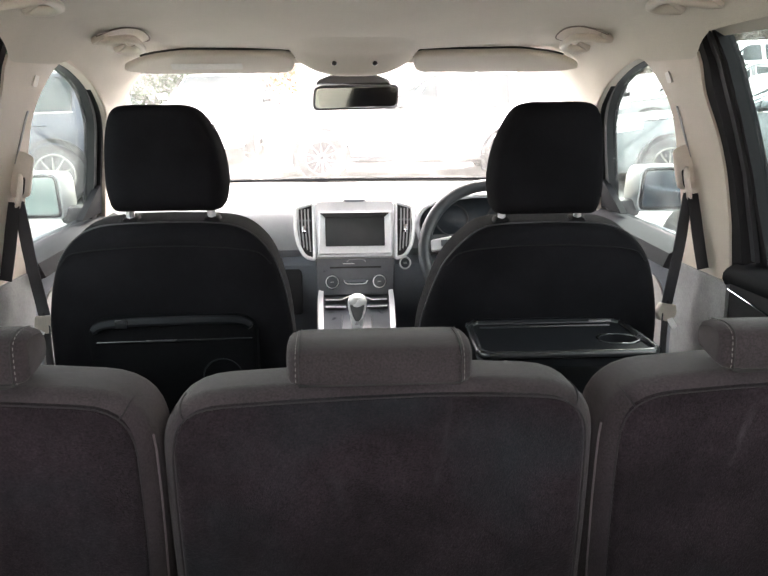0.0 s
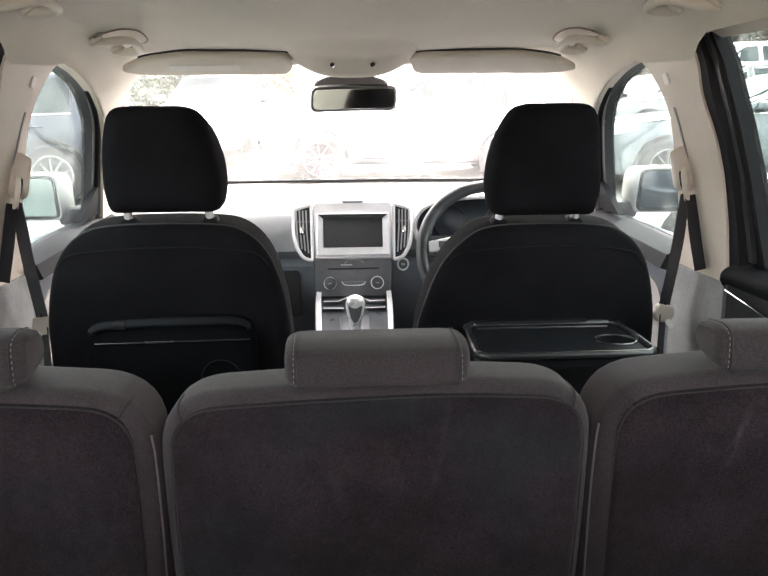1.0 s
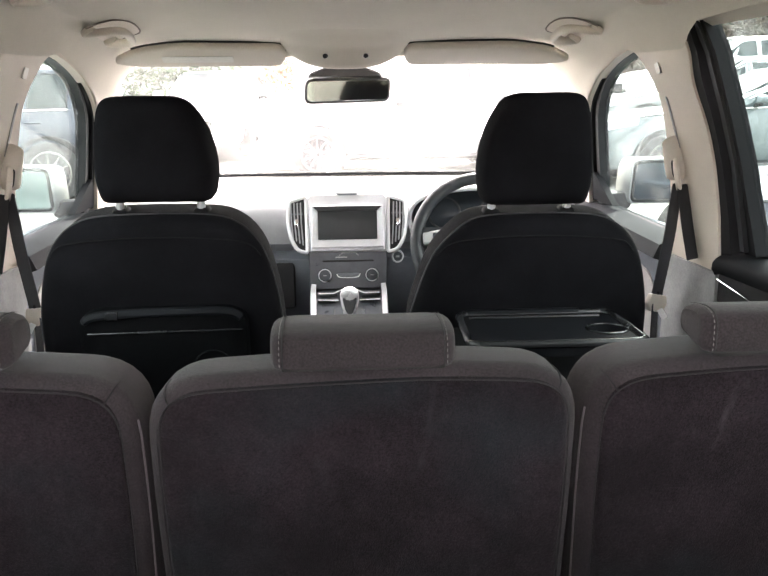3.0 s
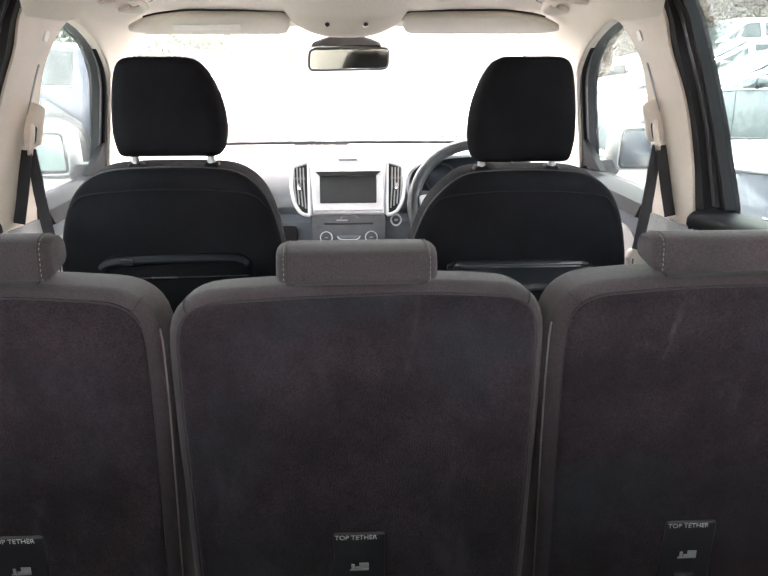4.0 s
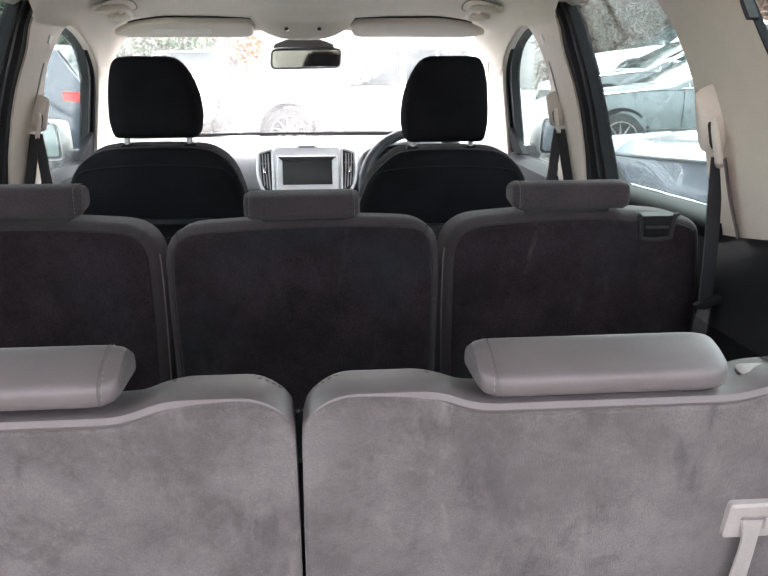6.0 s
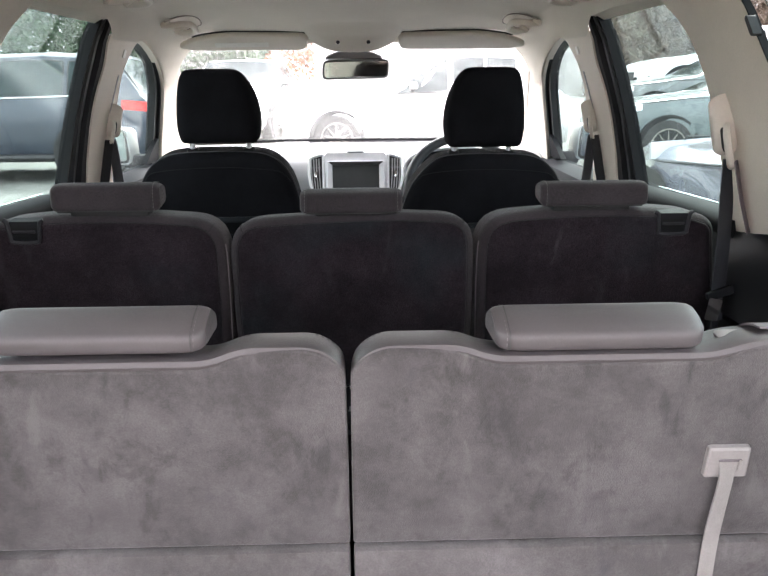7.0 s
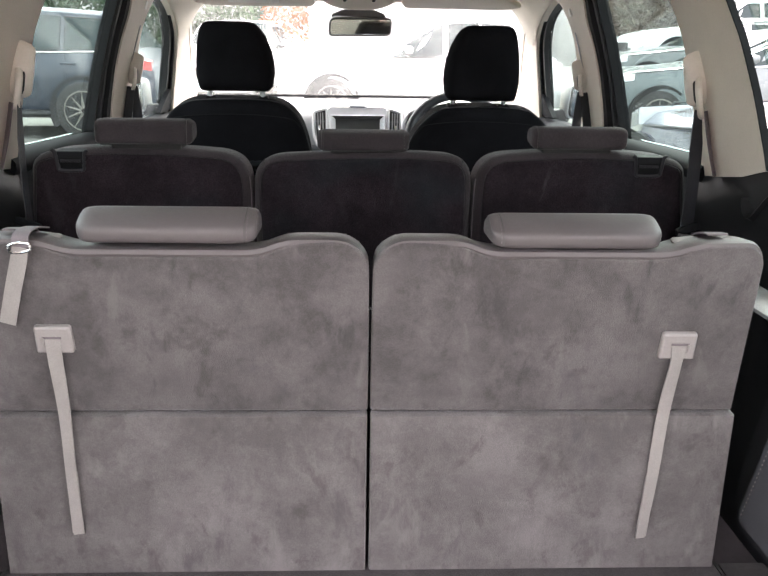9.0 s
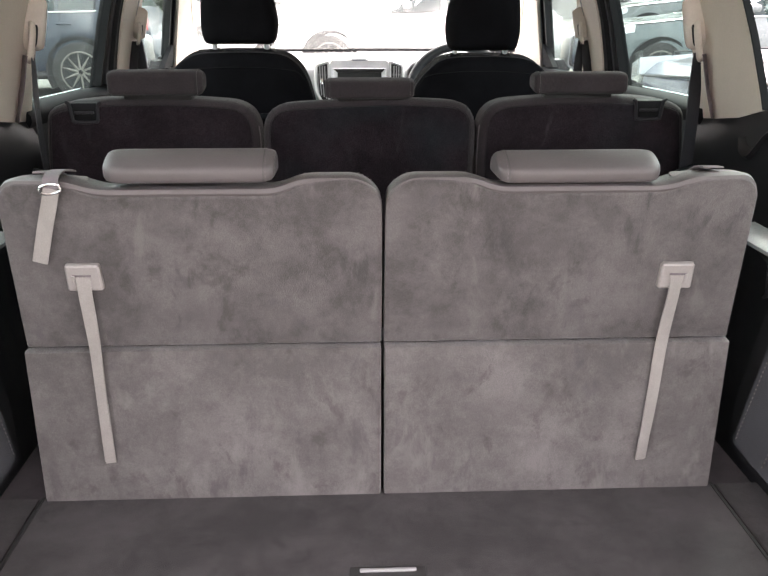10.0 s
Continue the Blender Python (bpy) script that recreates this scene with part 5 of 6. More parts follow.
part("top_pad", loft(secs), DASH, dash, "smooth grey dash top")
low = [[(x, y, z) for y, z in ((2.47, 0.925), (2.44, 0.90), (2.46, 0.80), (2.52, 0.66), (2.60, 0.60), (2.60, 0.92))] for x in np.linspace(-0.70, 0.70, 9)]
part("lower_panel", loft(low), DASH_LOW, dash, "dark lower dash")
# centre stack, leaning back a little
P0 = Matrix.Translation((0.0, 2.375, 1.0)) @ pose(0, 0, 0, -14, 0, 0)
stack = part("centre_fascia", moved(pillow(fillet([(-0.118, -0.066, 0.01), (0.118, -0.066, 0.01), (0.118, 0.09, 0.01), (0.105, 0.104, 0.02), (-0.105, 0.104, 0.02), (-0.118, 0.09, 0.01)]), [(0.006, 0.004), (0, 0.010), (0, 0.10)]), P0), STACK, dash)
part("hood", moved(loft([[(-w, y, z - 0.03), (-w, y, z - 0.008), (-w + 0.008, y, z), (w - 0.008, y, z), (w, y, z - 0.008), (w, y, z - 0.03)] for y, z, w in ((-0.010, 0.099, 0.110), (-0.006, 0.104, 0.1115), (0.02, 0.116, 0.112), (0.07, 0.131, 0.106), (0.13, 0.136, 0.096))]), P0), STACK, stack)
for s in (-1, 1):
    part("hood_seam", moved(tube(curve([(s * 0.1125, -0.006, 0.1035), (s * 0.1128, 0.02, 0.1150), (s * 0.1065, 0.07, 0.130), (s * 0.097, 0.13, 0.135)], 4), 0.0012, 5), P0), GAP, stack)
part("hood_grip", moved(loft([[(x, -0.014, z) for x, z in ((-0.034, 0.104), (-0.025, 0.0965), (0.025, 0.0965), (0.034, 0.104))], [(x, -0.004, z) for x, z in ((-0.034, 0.104), (-0.025, 0.0965), (0.025, 0.0965), (0.034, 0.104))]]), P0), DASH_LOW, stack)
frame_o = fillet([(-0.107, -0.064, 0.006), (0.107, -0.064, 0.006), (0.115, 0.088, 0.012), (0.108, 0.101, 0.010), (-0.108, 0.101, 0.010), (-0.115, 0.088, 0.012)], 4)
part("screen_frame", moved(pillow(frame_o, [(0.002, -0.012), (0, -0.009), (0, 0.01)]), P0), SILVER, stack, "satin silver screen frame")


def bezel_ring(w0, w1, z0, z1, y):
    return [(x, y, z) for x, z in ((-w0, z0), (w0, z0), (w1, z1), (-w1, z1))]


part("screen_bezel", moved(loft([bezel_ring(0.1065, 0.105, -0.056, 0.0675, -0.011), bezel_ring(0.1055, 0.104, -0.055, 0.0665, -0.021), bezel_ring(0.103, 0.1015, -0.0525, 0.0645, -0.0225), bezel_ring(0.085, 0.085, -0.031, 0.051, -0.0135)], caps=False), P0), SILVER, stack, "sloping silver bezel")
# Dark slab for the shade on the bezel's downward-facing upper slope
part("bevel_shade", moved(loft([bezel_ring(0.0855, 0.101, 0.0515, 0.064, -0.0230), bezel_ring(0.0855, 0.101, 0.0515, 0.064, -0.0150)]), P0), GAP, stack, "dark slab painted in as shade on the upper bevel")
part("display", moved(box(0.171, 0.004, 0.083, 0.001, (0, -0.0140, 0.010)), P0), SCREEN, stack, "unlit dark touch screen")
# vents either side
for s in (-1, 1):
    V = P0 @ Matrix.Diagonal((s, 1, 1, 1))
    vo = fillet([(0.119, -0.066, 0.005), (0.144, -0.060, 0.02), (0.163, -0.028, 0.03), (0.172, 0.020, 0.04), (0.168, 0.080, 0.008), (0.121, 0.094, 0.006)], 5)
    vent = part("air_vent", moved(pillow(vo, [(0.004, 0.0), (0, 0.004), (0, 0.06)]), V), BLACK_PLASTIC, dash, "tall dark air vent with a silver surround")
    part("surround", moved(tube([(x, -0.002, z) for x, z in inset(vo, -0.0015)], 0.0058, 8, closed=True), V), LEVER_TRIM, vent, "bright surround")
    for k in range(4):
        x = 0.131 + 0.0095 * k
        part("slat", moved(ribbon([(x - 0.0015, -0.004, -0.046 + 0.006 * k), (x + 0.003, -0.006, 0.02), (x + 0.0045, -0.004, 0.078)], 0.0042, 0.0022, (1, 0, 0)), V), SILVER_SLAT, vent)
    part("vane_tab", moved(box(0.012, 0.010, 0.024, 0.003, (0.147, -0.008, 0.018)), V), CHROME, vent)
    part("cross_slat", moved(box(0.040, 0.004, 0.0035, 0.001, (0.148, -0.003, 0.045)), V), DASH_LOW, vent)
# control panel below the screen
C0 = Matrix.Translation((0.0, 2.365, 0.885)) @ pose(0, 0, 0, -10, 0, 0)
ctl = part("control_panel", moved(pillow(fillet([(-0.112, -0.060, 0.008), (0.112, -0.060, 0.008), (0.116, 0.054, 0.006), (-0.116, 0.054, 0.006)]), [(0.003, 0.0), (0, 0.003), (0, 0.06)]), C0), PIANO, dash, "dark radio and climate control panel")
part("disc_slot", moved(box(0.150, 0.004, 0.005, 0.0015, (0, -0.001, 0.022)), C0), GAP, ctl)
part("print_bar", moved(box(0.034, 0.001, 0.003, 0.0004, (-0.02, -0.001, 0.033)), C0), PALE_PRINT, ctl)
part("hazard_outline", moved(tube([(-0.026, -0.001, 0.038), (-0.016, -0.001, 0.046), (0.022, -0.001, 0.046), (0.03, -0.001, 0.038)], 0.0012, 5), C0), DASH, ctl)
for x in (-0.069, 0.069):
    knob = part("knob", moved(tube([(x, 0.002, -0.020), (x, -0.012, -0.020), (x, -0.014, -0.020)], [0.0165, 0.0165, 0.0135], 24), C0), PIANO, ctl, "dark round control knob")
    part("knob_ring", moved(tube([(x + 0.0175 * math.cos(a), -0.006, -0.020 + 0.0175 * math.sin(a)) for a in np.linspace(0, 2 * math.pi, 29)[:-1]], 0.0021, 6, closed=True), C0), LEVER_TRIM, knob)
    part("knob_mark", moved(box(0.010, 0.001, 0.0025, 0.0003, (x, -0.0145, -0.020)), C0), PALE_PRINT, knob)
part("climate_strip", moved(tube(curve([(-0.035, -0.002, -0.016), (-0.024, -0.003, -0.026), (0.024, -0.003, -0.026), (0.035, -0.002, -0.016)], 4), 0.0018, 6), C0), LEVER_TRIM, ctl)
part("button_row", moved(box(0.062, 0.003, 0.008, 0.002, (0, -0.0005, -0.018)), C0), DASH_LOW, ctl)
# start button
sb = part("start_button", moved(tube([(0.147, 0, 0), (0.147, -0.010, 0)], 0.013, 22), Matrix.Translation((0, 2.395, 0.914))), PIANO, dash, "round start button with a chrome ring")
part("start_ring", tube([(0.147 + 0.0155 * math.cos(a), 2.386, 0.914 + 0.0175 * math.sin(a)) for a in np.linspace(0, 2 * math.pi, 25)[:-1]], 0.0027, 6, closed=True), LEVER_TRIM, sb)
part("start_mark", box(0.010, 0.001, 0.006, 0.0005, (0.147, 2.3845, 0.914)), PALE_PRINT, sb)
part("glovebox_lid", moved(box(0.40, 0.02, 0.16, 0.012, (0, 0, 0)), Matrix.Translation((-0.36, 2.44, 0.83)) @ pose(0, 0, 0, -12)), BLACK_PLASTIC, dash)

# tunnel console with its rails and shifter
tunnel = thing("centre_console", "dark centre console with bright side rails and a gear lever", "console")
part("body", loft([[(x, y, z) for x, z in ((-0.112 * k, z0 - 0.35), (-0.112 * k, z0 - 0.02), (-0.10 * k, z0), (0.10 * k, z0), (0.112 * k, z0 - 0.02), (0.112 * k, z0 - 0.35))] for y, z0, k in ((2.42, 0.83, 1.0), (2.33, 0.815, 0.98), (2.20, 0.745, 0.95), (2.02, 0.70, 0.94), (1.70, 0.69, 0.96), (1.45, 0.69, 1.0))]), PIANO, tunnel)
for s in (-1, 1):
    part("side_rail", loft([[(s * (0.108 * k + dx), y, z0 + dz) for dx, dz in ((-0.010, 0.004), (0.004, 0.006), (0.008, -0.020), (-0.004, -0.020))] for y, z0, k in ((2.36, 0.838, 0.97), (2.33, 0.815, 0.98), (2.20, 0.745, 0.95), (2.02, 0.70, 0.94), (1.75, 0.692, 0.96))]), SILVER, tunnel, "bright silver side rail")
for k, (z, y) in enumerate(((0.815, 2.335), (0.801, 2.31))):
    for s in (-1, 1):
        part("switch_bar", box(0.058, 0.016, 0.010, 0.003, (s * 0.062, y - 0.008, z + 0.004)), PIANO, tunnel)
        kink = 0.012 * (1 - k)
        part("switch_trim", tube([(s * 0.088, y - 0.018, z + 0.007), (s * 0.046, y - 0.019, z + 0.0065), (s * (0.030 - kink), y - 0.020, z + 0.0065 + kink)], 0.0021, 6), LEVER_TRIM, tunnel)
part("shift_gate", moved(box(0.085, 0.16, 0.012, 0.005, (0, 0, 0)), Matrix.Translation((0, 2.19, 0.752)) @ pose(0, 0, 0, 28)), PIANO, tunnel)
LEVER_FACE = material("dark_lever_face", (0.10, 0.102, 0.108), 0.35, 0.08, 20, 0.05, bump=0)
LEVER_SILVER = material("bright_silver_lever", (0.80, 0.80, 0.81), 0.28, 0.05, 20, 0.03, metal=0.35, bump=0)
lever = part("gear_lever", loft([[(w * math.cos(a), y + 0.75 * w * math.sin(a), z + 0.12 * w * math.sin(a)) for a in np.linspace(0, 2 * math.pi, 17)[:-1]] for w, y, z in ((0.014, 2.205, 0.745), (0.0155, 2.195, 0.780), (0.0185, 2.188, 0.800), (0.0225, 2.180, 0.822), (0.0255, 2.174, 0.842), (0.0255, 2.170, 0.855), (0.022, 2.169, 0.865), (0.013, 2.170, 0.8715), (0.004, 2.171, 0.873))]), LEVER_SILVER, tunnel, "bright gear lever")
part("lever_face", moved(pillow(curve([(0.0, -0.034), (0.010, -0.026), (0.0185, 0.004), (0.017, 0.021), (0.0, 0.027), (-0.017, 0.021), (-0.0185, 0.004), (-0.010, -0.026)], 4, True), [(0.006, -0.0045), (0.002, -0.003), (0, 0.0), (0, 0.008)]), Matrix.Translation((0, 2.158, 0.835)) @ pose(0, 0, 0, -14, 0, 0)), LEVER_FACE, lever, "grey oval lever face")
part("armrest_lid", box(0.19, 0.30, 0.06, 0.025, (0, 1.60, 0.73), 3), DARK_SIDE, tunnel)

DIAL_GLASS = material("dark_dial_glass", (0.030, 0.036, 0.042), 0.10, 0.1, 20, 0.03, bump=0, spec=0.7)
# instrument cluster and steering wheel
cl = thing("instrument_cluster", "dark unlit instrument cluster in a silver-edged hood", "instrument cluster")
arc = curve([(0.190, 2.37, 0.995), (0.180, 2.36, 1.05), (0.222, 2.35, 1.100), (0.36, 2.345, 1.122), (0.50, 2.35, 1.104), (0.545, 2.37, 1.03)], 6)
part("hood", loft([[q, (q[0], q[1] + 0.13, q[2] + 0.004), (q[0], q[1] + 0.13, q[2] - 0.014), (q[0], q[1] + 0.004, q[2] - 0.014)] for q in arc]), DASH, cl)
part("hood_edge", tube([(q[0], q[1] - 0.003, q[2] - 0.006) for q in arc], 0.0070, 8), SILVER, cl, "satin silver edge")
part("dial_face", pillow(fillet([(0.19, 0.96, 0.01), (0.54, 0.96, 0.01), (0.53, 1.085, 0.03), (0.36, 1.112, 0.06), (0.20, 1.085, 0.03)]), [(0.002, 2.392), (0, 2.395), (0, 2.43)]), DIAL_GLASS, cl)
for x in (0.285, 0.435):
    part("dial_ring", tube([(x + 0.046 * math.cos(a), 2.388, 1.04 + 0.046 * math.sin(a)) for a in np.linspace(0, 2 * math.pi, 33)[:-1]], 0.003, 6, closed=True), DARK_SIDE, cl)
wheel = thing("steering_wheel", "dark leather steering wheel with silver spoke trim", "steering wheel", pose(0.368, 2.165, 0.986, -24, 0, 0))
R_W = 0.186
part("rim", tube([(R_W * math.cos(a), 0, R_W * math.sin(a)) for a in np.linspace(0, 2 * math.pi, 65)[:-1]], 0.0170, 14, closed=True), LEATHER, wheel, "stitched dark leather rim")
part("hub", pillow(fillet([(-0.075, -0.06, 0.03), (0.075, -0.06, 0.03), (0.085, 0.045, 0.04), (-0.085, 0.045, 0.04)]), rounded(-0.03, 0.04, 0.02)), LEATHER, wheel)
for s in (-1, 1):
    sp = part("spoke", loft([[(s * x, y, z) for y, z in ((-0.012, -0.004), (-0.012, 0.046), (0.012, 0.046), (0.012, -0.004))] for x in (0.06, 0.12, 0.178)]), LEATHER, wheel)
    part("spoke_trim", pillow(fillet([(s * 0.080, 0.010, 0.006), (s * 0.168, -0.002, 0.006), (s * 0.170, 0.030, 0.006), (s * 0.080, 0.046, 0.006)], 3), [(0.003, -0.020), (0, -0.016), (0, -0.01)]), SILVER, sp, "satin silver spoke trim")
    part("thumb_pad", box(0.036, 0.006, 0.018, 0.003, (s * 0.125, -0.021, 0.020)), PIANO, sp)
part("lower_spoke", loft([[(x, y, -0.05 - d) for x, y in ((-0.03, -0.01), (0.03, -0.01), (0.03, 0.01), (-0.03, 0.01))] for d in (0.0, 0.06, 0.13)]), LEATHER, wheel)
part("column", tube([(0, 0.02, 0), (0, 0.30, 0.0)], 0.04, 16), DASH_LOW, wheel)
stalk = part("stalk", tube([(-0.05, 0.05, 0.02), (-0.14, 0.06, 0.035), (-0.19, 0.055, 0.04)], [0.008, 0.008, 0.011], 10), BLACK_PLASTIC, wheel)


# ---- seat belts ----
def belt(s, y, z, low, down_to, front, back, scale=1.0, across=(0.6, 0.8), back_across=(0.55, 0.83)):
    """A belt from its guide on the pillar; y, z: the loop's foot; low: where the slack strand ends; down_to: where the front strand goes."""
    x = side_x(z + 0.05) - 0.006
    b = thing("seat_belt", "seat belt hanging from a beige guide on the pillar trim", "seat belt", group="seat belts")
    egg = curve([(-0.006, -0.050), (-0.020, -0.030), (-0.020, 0.006), (-0.010, 0.046), (0.0, 0.064), (0.008, 0.050), (0.017, 0.010), (0.018, -0.030), (0.008, -0.050)], 5, True)
    turn = Matrix.Translation((s * x, y + 0.012, z + 0.058 * scale)) @ Matrix(((0, s, 0, 0), (1, 0, 0, 0), (0, 0, 1, 0), (0, 0, 0, 1))) @ pose(0, 0, 0, 12, 0, 0) @ Matrix.Diagonal((scale, scale, scale, 1))
    part("guide_cover", moved(pillow(egg, [(0.014, -0.037), (0.010, -0.035), (0.004, -0.027), (0.0, -0.012), (0.0, 0.012)], 0.006), turn), GUIDE, b, "rounded beige guide cover")
    part("cover_gap", moved(tube(curve([(-0.017, -0.022, 0.004), (-0.021, -0.024, -0.014), (-0.018, -0.023, -0.040)], 3), [0.004] + [0.007] * 5 + [0.004], 8, 0.7), turn), GAP, b)
    ring = [(-0.016, -0.014, 0.006), (-0.028, -0.020, -0.004), (-0.037, -0.024, -0.034), (-0.033, -0.022, -0.062), (-0.018, -0.018, -0.070), (-0.006, -0.016, -0.056)]
    part("loop", moved(tube(curve(ring, 5), 0.0082, 10, 0.75), turn), GUIDE, b, "beige belt loop")
    foot = turn @ Vector((-0.024, -0.020, -0.060))
    d = Vector(down_to)
    ax = (across[0], across[1] * s, 0)
    part("front_webbing", ribbon(curve([tuple(foot + Vector((-0.004 * s, 0, 0.004))), tuple(foot * 0.62 + d * 0.38 + Vector((s * 0.002, 0, -0.004))), tuple(d)], 8), [0.046 * scale * min(1.0, 0.55 + 0.09 * i) for i in range(17)], 0.0016, ax), front, b)
    part("back_webbing", ribbon(curve([tuple(foot + Vector((s * 0.010, -0.004, 0.002))), tuple(foot * 0.5 + Vector(low) * 0.5 + Vector((s * 0.004, 0, 0))), tuple(low)], 5), 0.040 * scale, 0.0016, (back_across[0], back_across[1] * s, 0)), back, b)
    return b


for s in (-1, 1):
    # Light is in the colours: front strand lit, slack strand shaded
    bb = belt(s, 1.622, 1.203, (s * 0.690, 1.590, 1.052), (s * 0.640, 1.645, 0.955), BELT_DARK, BELT_SHADED, 0.78, (0.75, 0.45), (0.95, 0.25))
    tx, ty, tz = s * 0.640, 1.645, 0.950
    part("lower_webbing", ribbon([(tx, ty, tz), (tx, ty + 0.002, 0.70)], 0.046, 0.0016, (0.6, 0.8 * s, 0)), BELT_DARK, bb)
    tongue = part("buckle_tongue", moved(pillow(fillet([(-0.036, -0.004, 0.004), (-0.020, -0.020, 0.005), (0.022, -0.021, 0.005), (0.037, -0.004, 0.004), (0.030, 0.016, 0.005), (-0.026, 0.018, 0.005)]), rounded(-0.006, 0.006, 0.004, 3)), Matrix.Translation((tx, ty, tz)) @ pose(0, 0, 0, 0, s * 12, s * 35)), GUIDE, bb, "pale plastic belt tongue")
    part("tongue_plate", moved(pillow(fillet([(-0.006, -0.032, 0.004), (0.006, -0.032, 0.004), (0.006, -0.010, 0.002), (-0.006, -0.010, 0.002)], 3), [(0, -0.002), (0, 0.002)]), Matrix.Translation((tx, ty - 0.01, tz - 0.004)) @ pose(0, 0, 0, -18, -s * 28, 0)), SILVER, bb, "steel tongue plate")
    part("stop_button", tube([(tx, ty - 0.004, tz + 0.02), (tx, ty + 0.004, tz + 0.02)], 0.005, 8), BLACK_PLASTIC, bb)
    rb = belt(s, 0.748, 1.212, (s * 0.690, 0.715, 1.085), (s * 0.642, 0.71, 0.93), BELT_DARK, BELT_GREY, 0.92, (0.68, 0.48) if s > 0 else (0.12, 0.99))
    part("belt_tail", ribbon([(s * 0.642, 0.71, 0.93), (s * 0.634, 0.70, 0.85), (s * 0.61, 0.69, 0.72)], 0.050, 0.0016, (0.6, 0.8 * s, 0)), BELT_DARK, rb)
    tg = part("buckle_tongue", moved(pillow(fillet([(-0.026, -0.007, 0.005), (0.022, -0.010, 0.005), (0.024, 0.007, 0.005), (-0.025, 0.007, 0.005)]), rounded(-0.006, 0.005, 0.003, 3)), Matrix.Translation((s * 0.640, 0.695, 0.985)) @ pose(0, 0, 0, 0, -s * 20, 0)), DOOR_FRAME, rb, "dark belt tongue")
    part("tongue_plate", moved(pillow(fillet([(-0.012, -0.045, 0.005), (0.012, -0.045, 0.005), (0.012, -0.005, 0.002), (-0.012, -0.005, 0.002)], 3), [(0, -0.002), (0, 0.002)]), Matrix.Translation((s * 0.632, 0.690, 0.980)) @ pose(0, 0, 0, 0, s * 10, 0)), CHROME, tg)


# ---- outside ----
def ground_z(x, y):
    """The car park: level round the car, rising gently further off, with a raised bank behind the first row."""
    r = max(0.0, math.hypot(x, y - 1.0) - 3.5)
    k = min(max((x - 2.0) / 2.5, 0.0), 1.0)
    step = min(max((y - 12.9) / 0.5, 0.0), 1.0)
    rise = min(max((y - 8.5) / 2.0, 0.0), 1.0) * min(max(1.6 - abs(x - 0.6) / 2.0, 0.0), 1.0)
    low = min(max((-x - 2.0) / 2.5, 0.0), 1.0)
    far = min(max((y - 16.0) / 0.5, 0.0), 1.0)
    return min(0.034 * r, 0.6) * (1 - 0.7 * k - 0.42 * low) + 0.33 * k * step + 0.44 * k * far - 0.14 * rise


rad = [0, 1.5, 3.5, 5, 7, 9, 10, 11, 11.5, 12, 12.5, 13, 13.5, 14, 15, 16, 18, 20, 22, 26, 30, 45, 80, 200, 600]
ground = tagged(part("ground", surface(lambda r, a: (r * math.cos(a), 1.0 + r * math.sin(a), ground_z(r * math.cos(a), 1.0 + r * math.sin(a))), rad, np.linspace(0, 2 * math.pi, 121)),
                material("worn_asphalt", (0.20, 0.20, 0.18), 0.9, 0.2, 0.8, 0.3, 60, 0.6, 120, spots=(0.4, 2.0, (0.135, 0.135, 0.120)))), "worn grey-brown asphalt of a car park", "ground", kind="structure")

TYRE = material("tyre_rubber", (0.045, 0.044, 0.043), 0.85, 0.2, 20, 0.15, 120, 0.3, 200)
RIM = material("alloy_rim", (0.22, 0.21, 0.19), 0.5, 0.06, 20, 0.05, metal=0.5, bump=0)
CAR_GLASS = material("dark_car_glass", (0.03, 0.042, 0.043), 0.06, 0.1, 3, 0.05, bump=0, spec=0.2)
CAR_TRIM = material("black_car_trim", (0.015, 0.015, 0.016), 0.5, 0.1)
LAMP_RED = material("red_lamp_lens", (0.65, 0.03, 0.03), 0.15, 0.05, bump=0, coat=0.5)
LAMP_CLEAR = material("clear_lamp_lens", (0.8, 0.82, 0.84), 0.1, 0.05, bump=0, coat=0.6)


def paint(name, colour, rough=0.28, dust=0.25):
    return material(name, colour, rough, 0.06, 1.5, 0.04, 60, 0.02, 300, coat=0.6, spots=(dust, 30, tuple(min(c * 0.6 + 0.35, 0.85) for c in colour)))


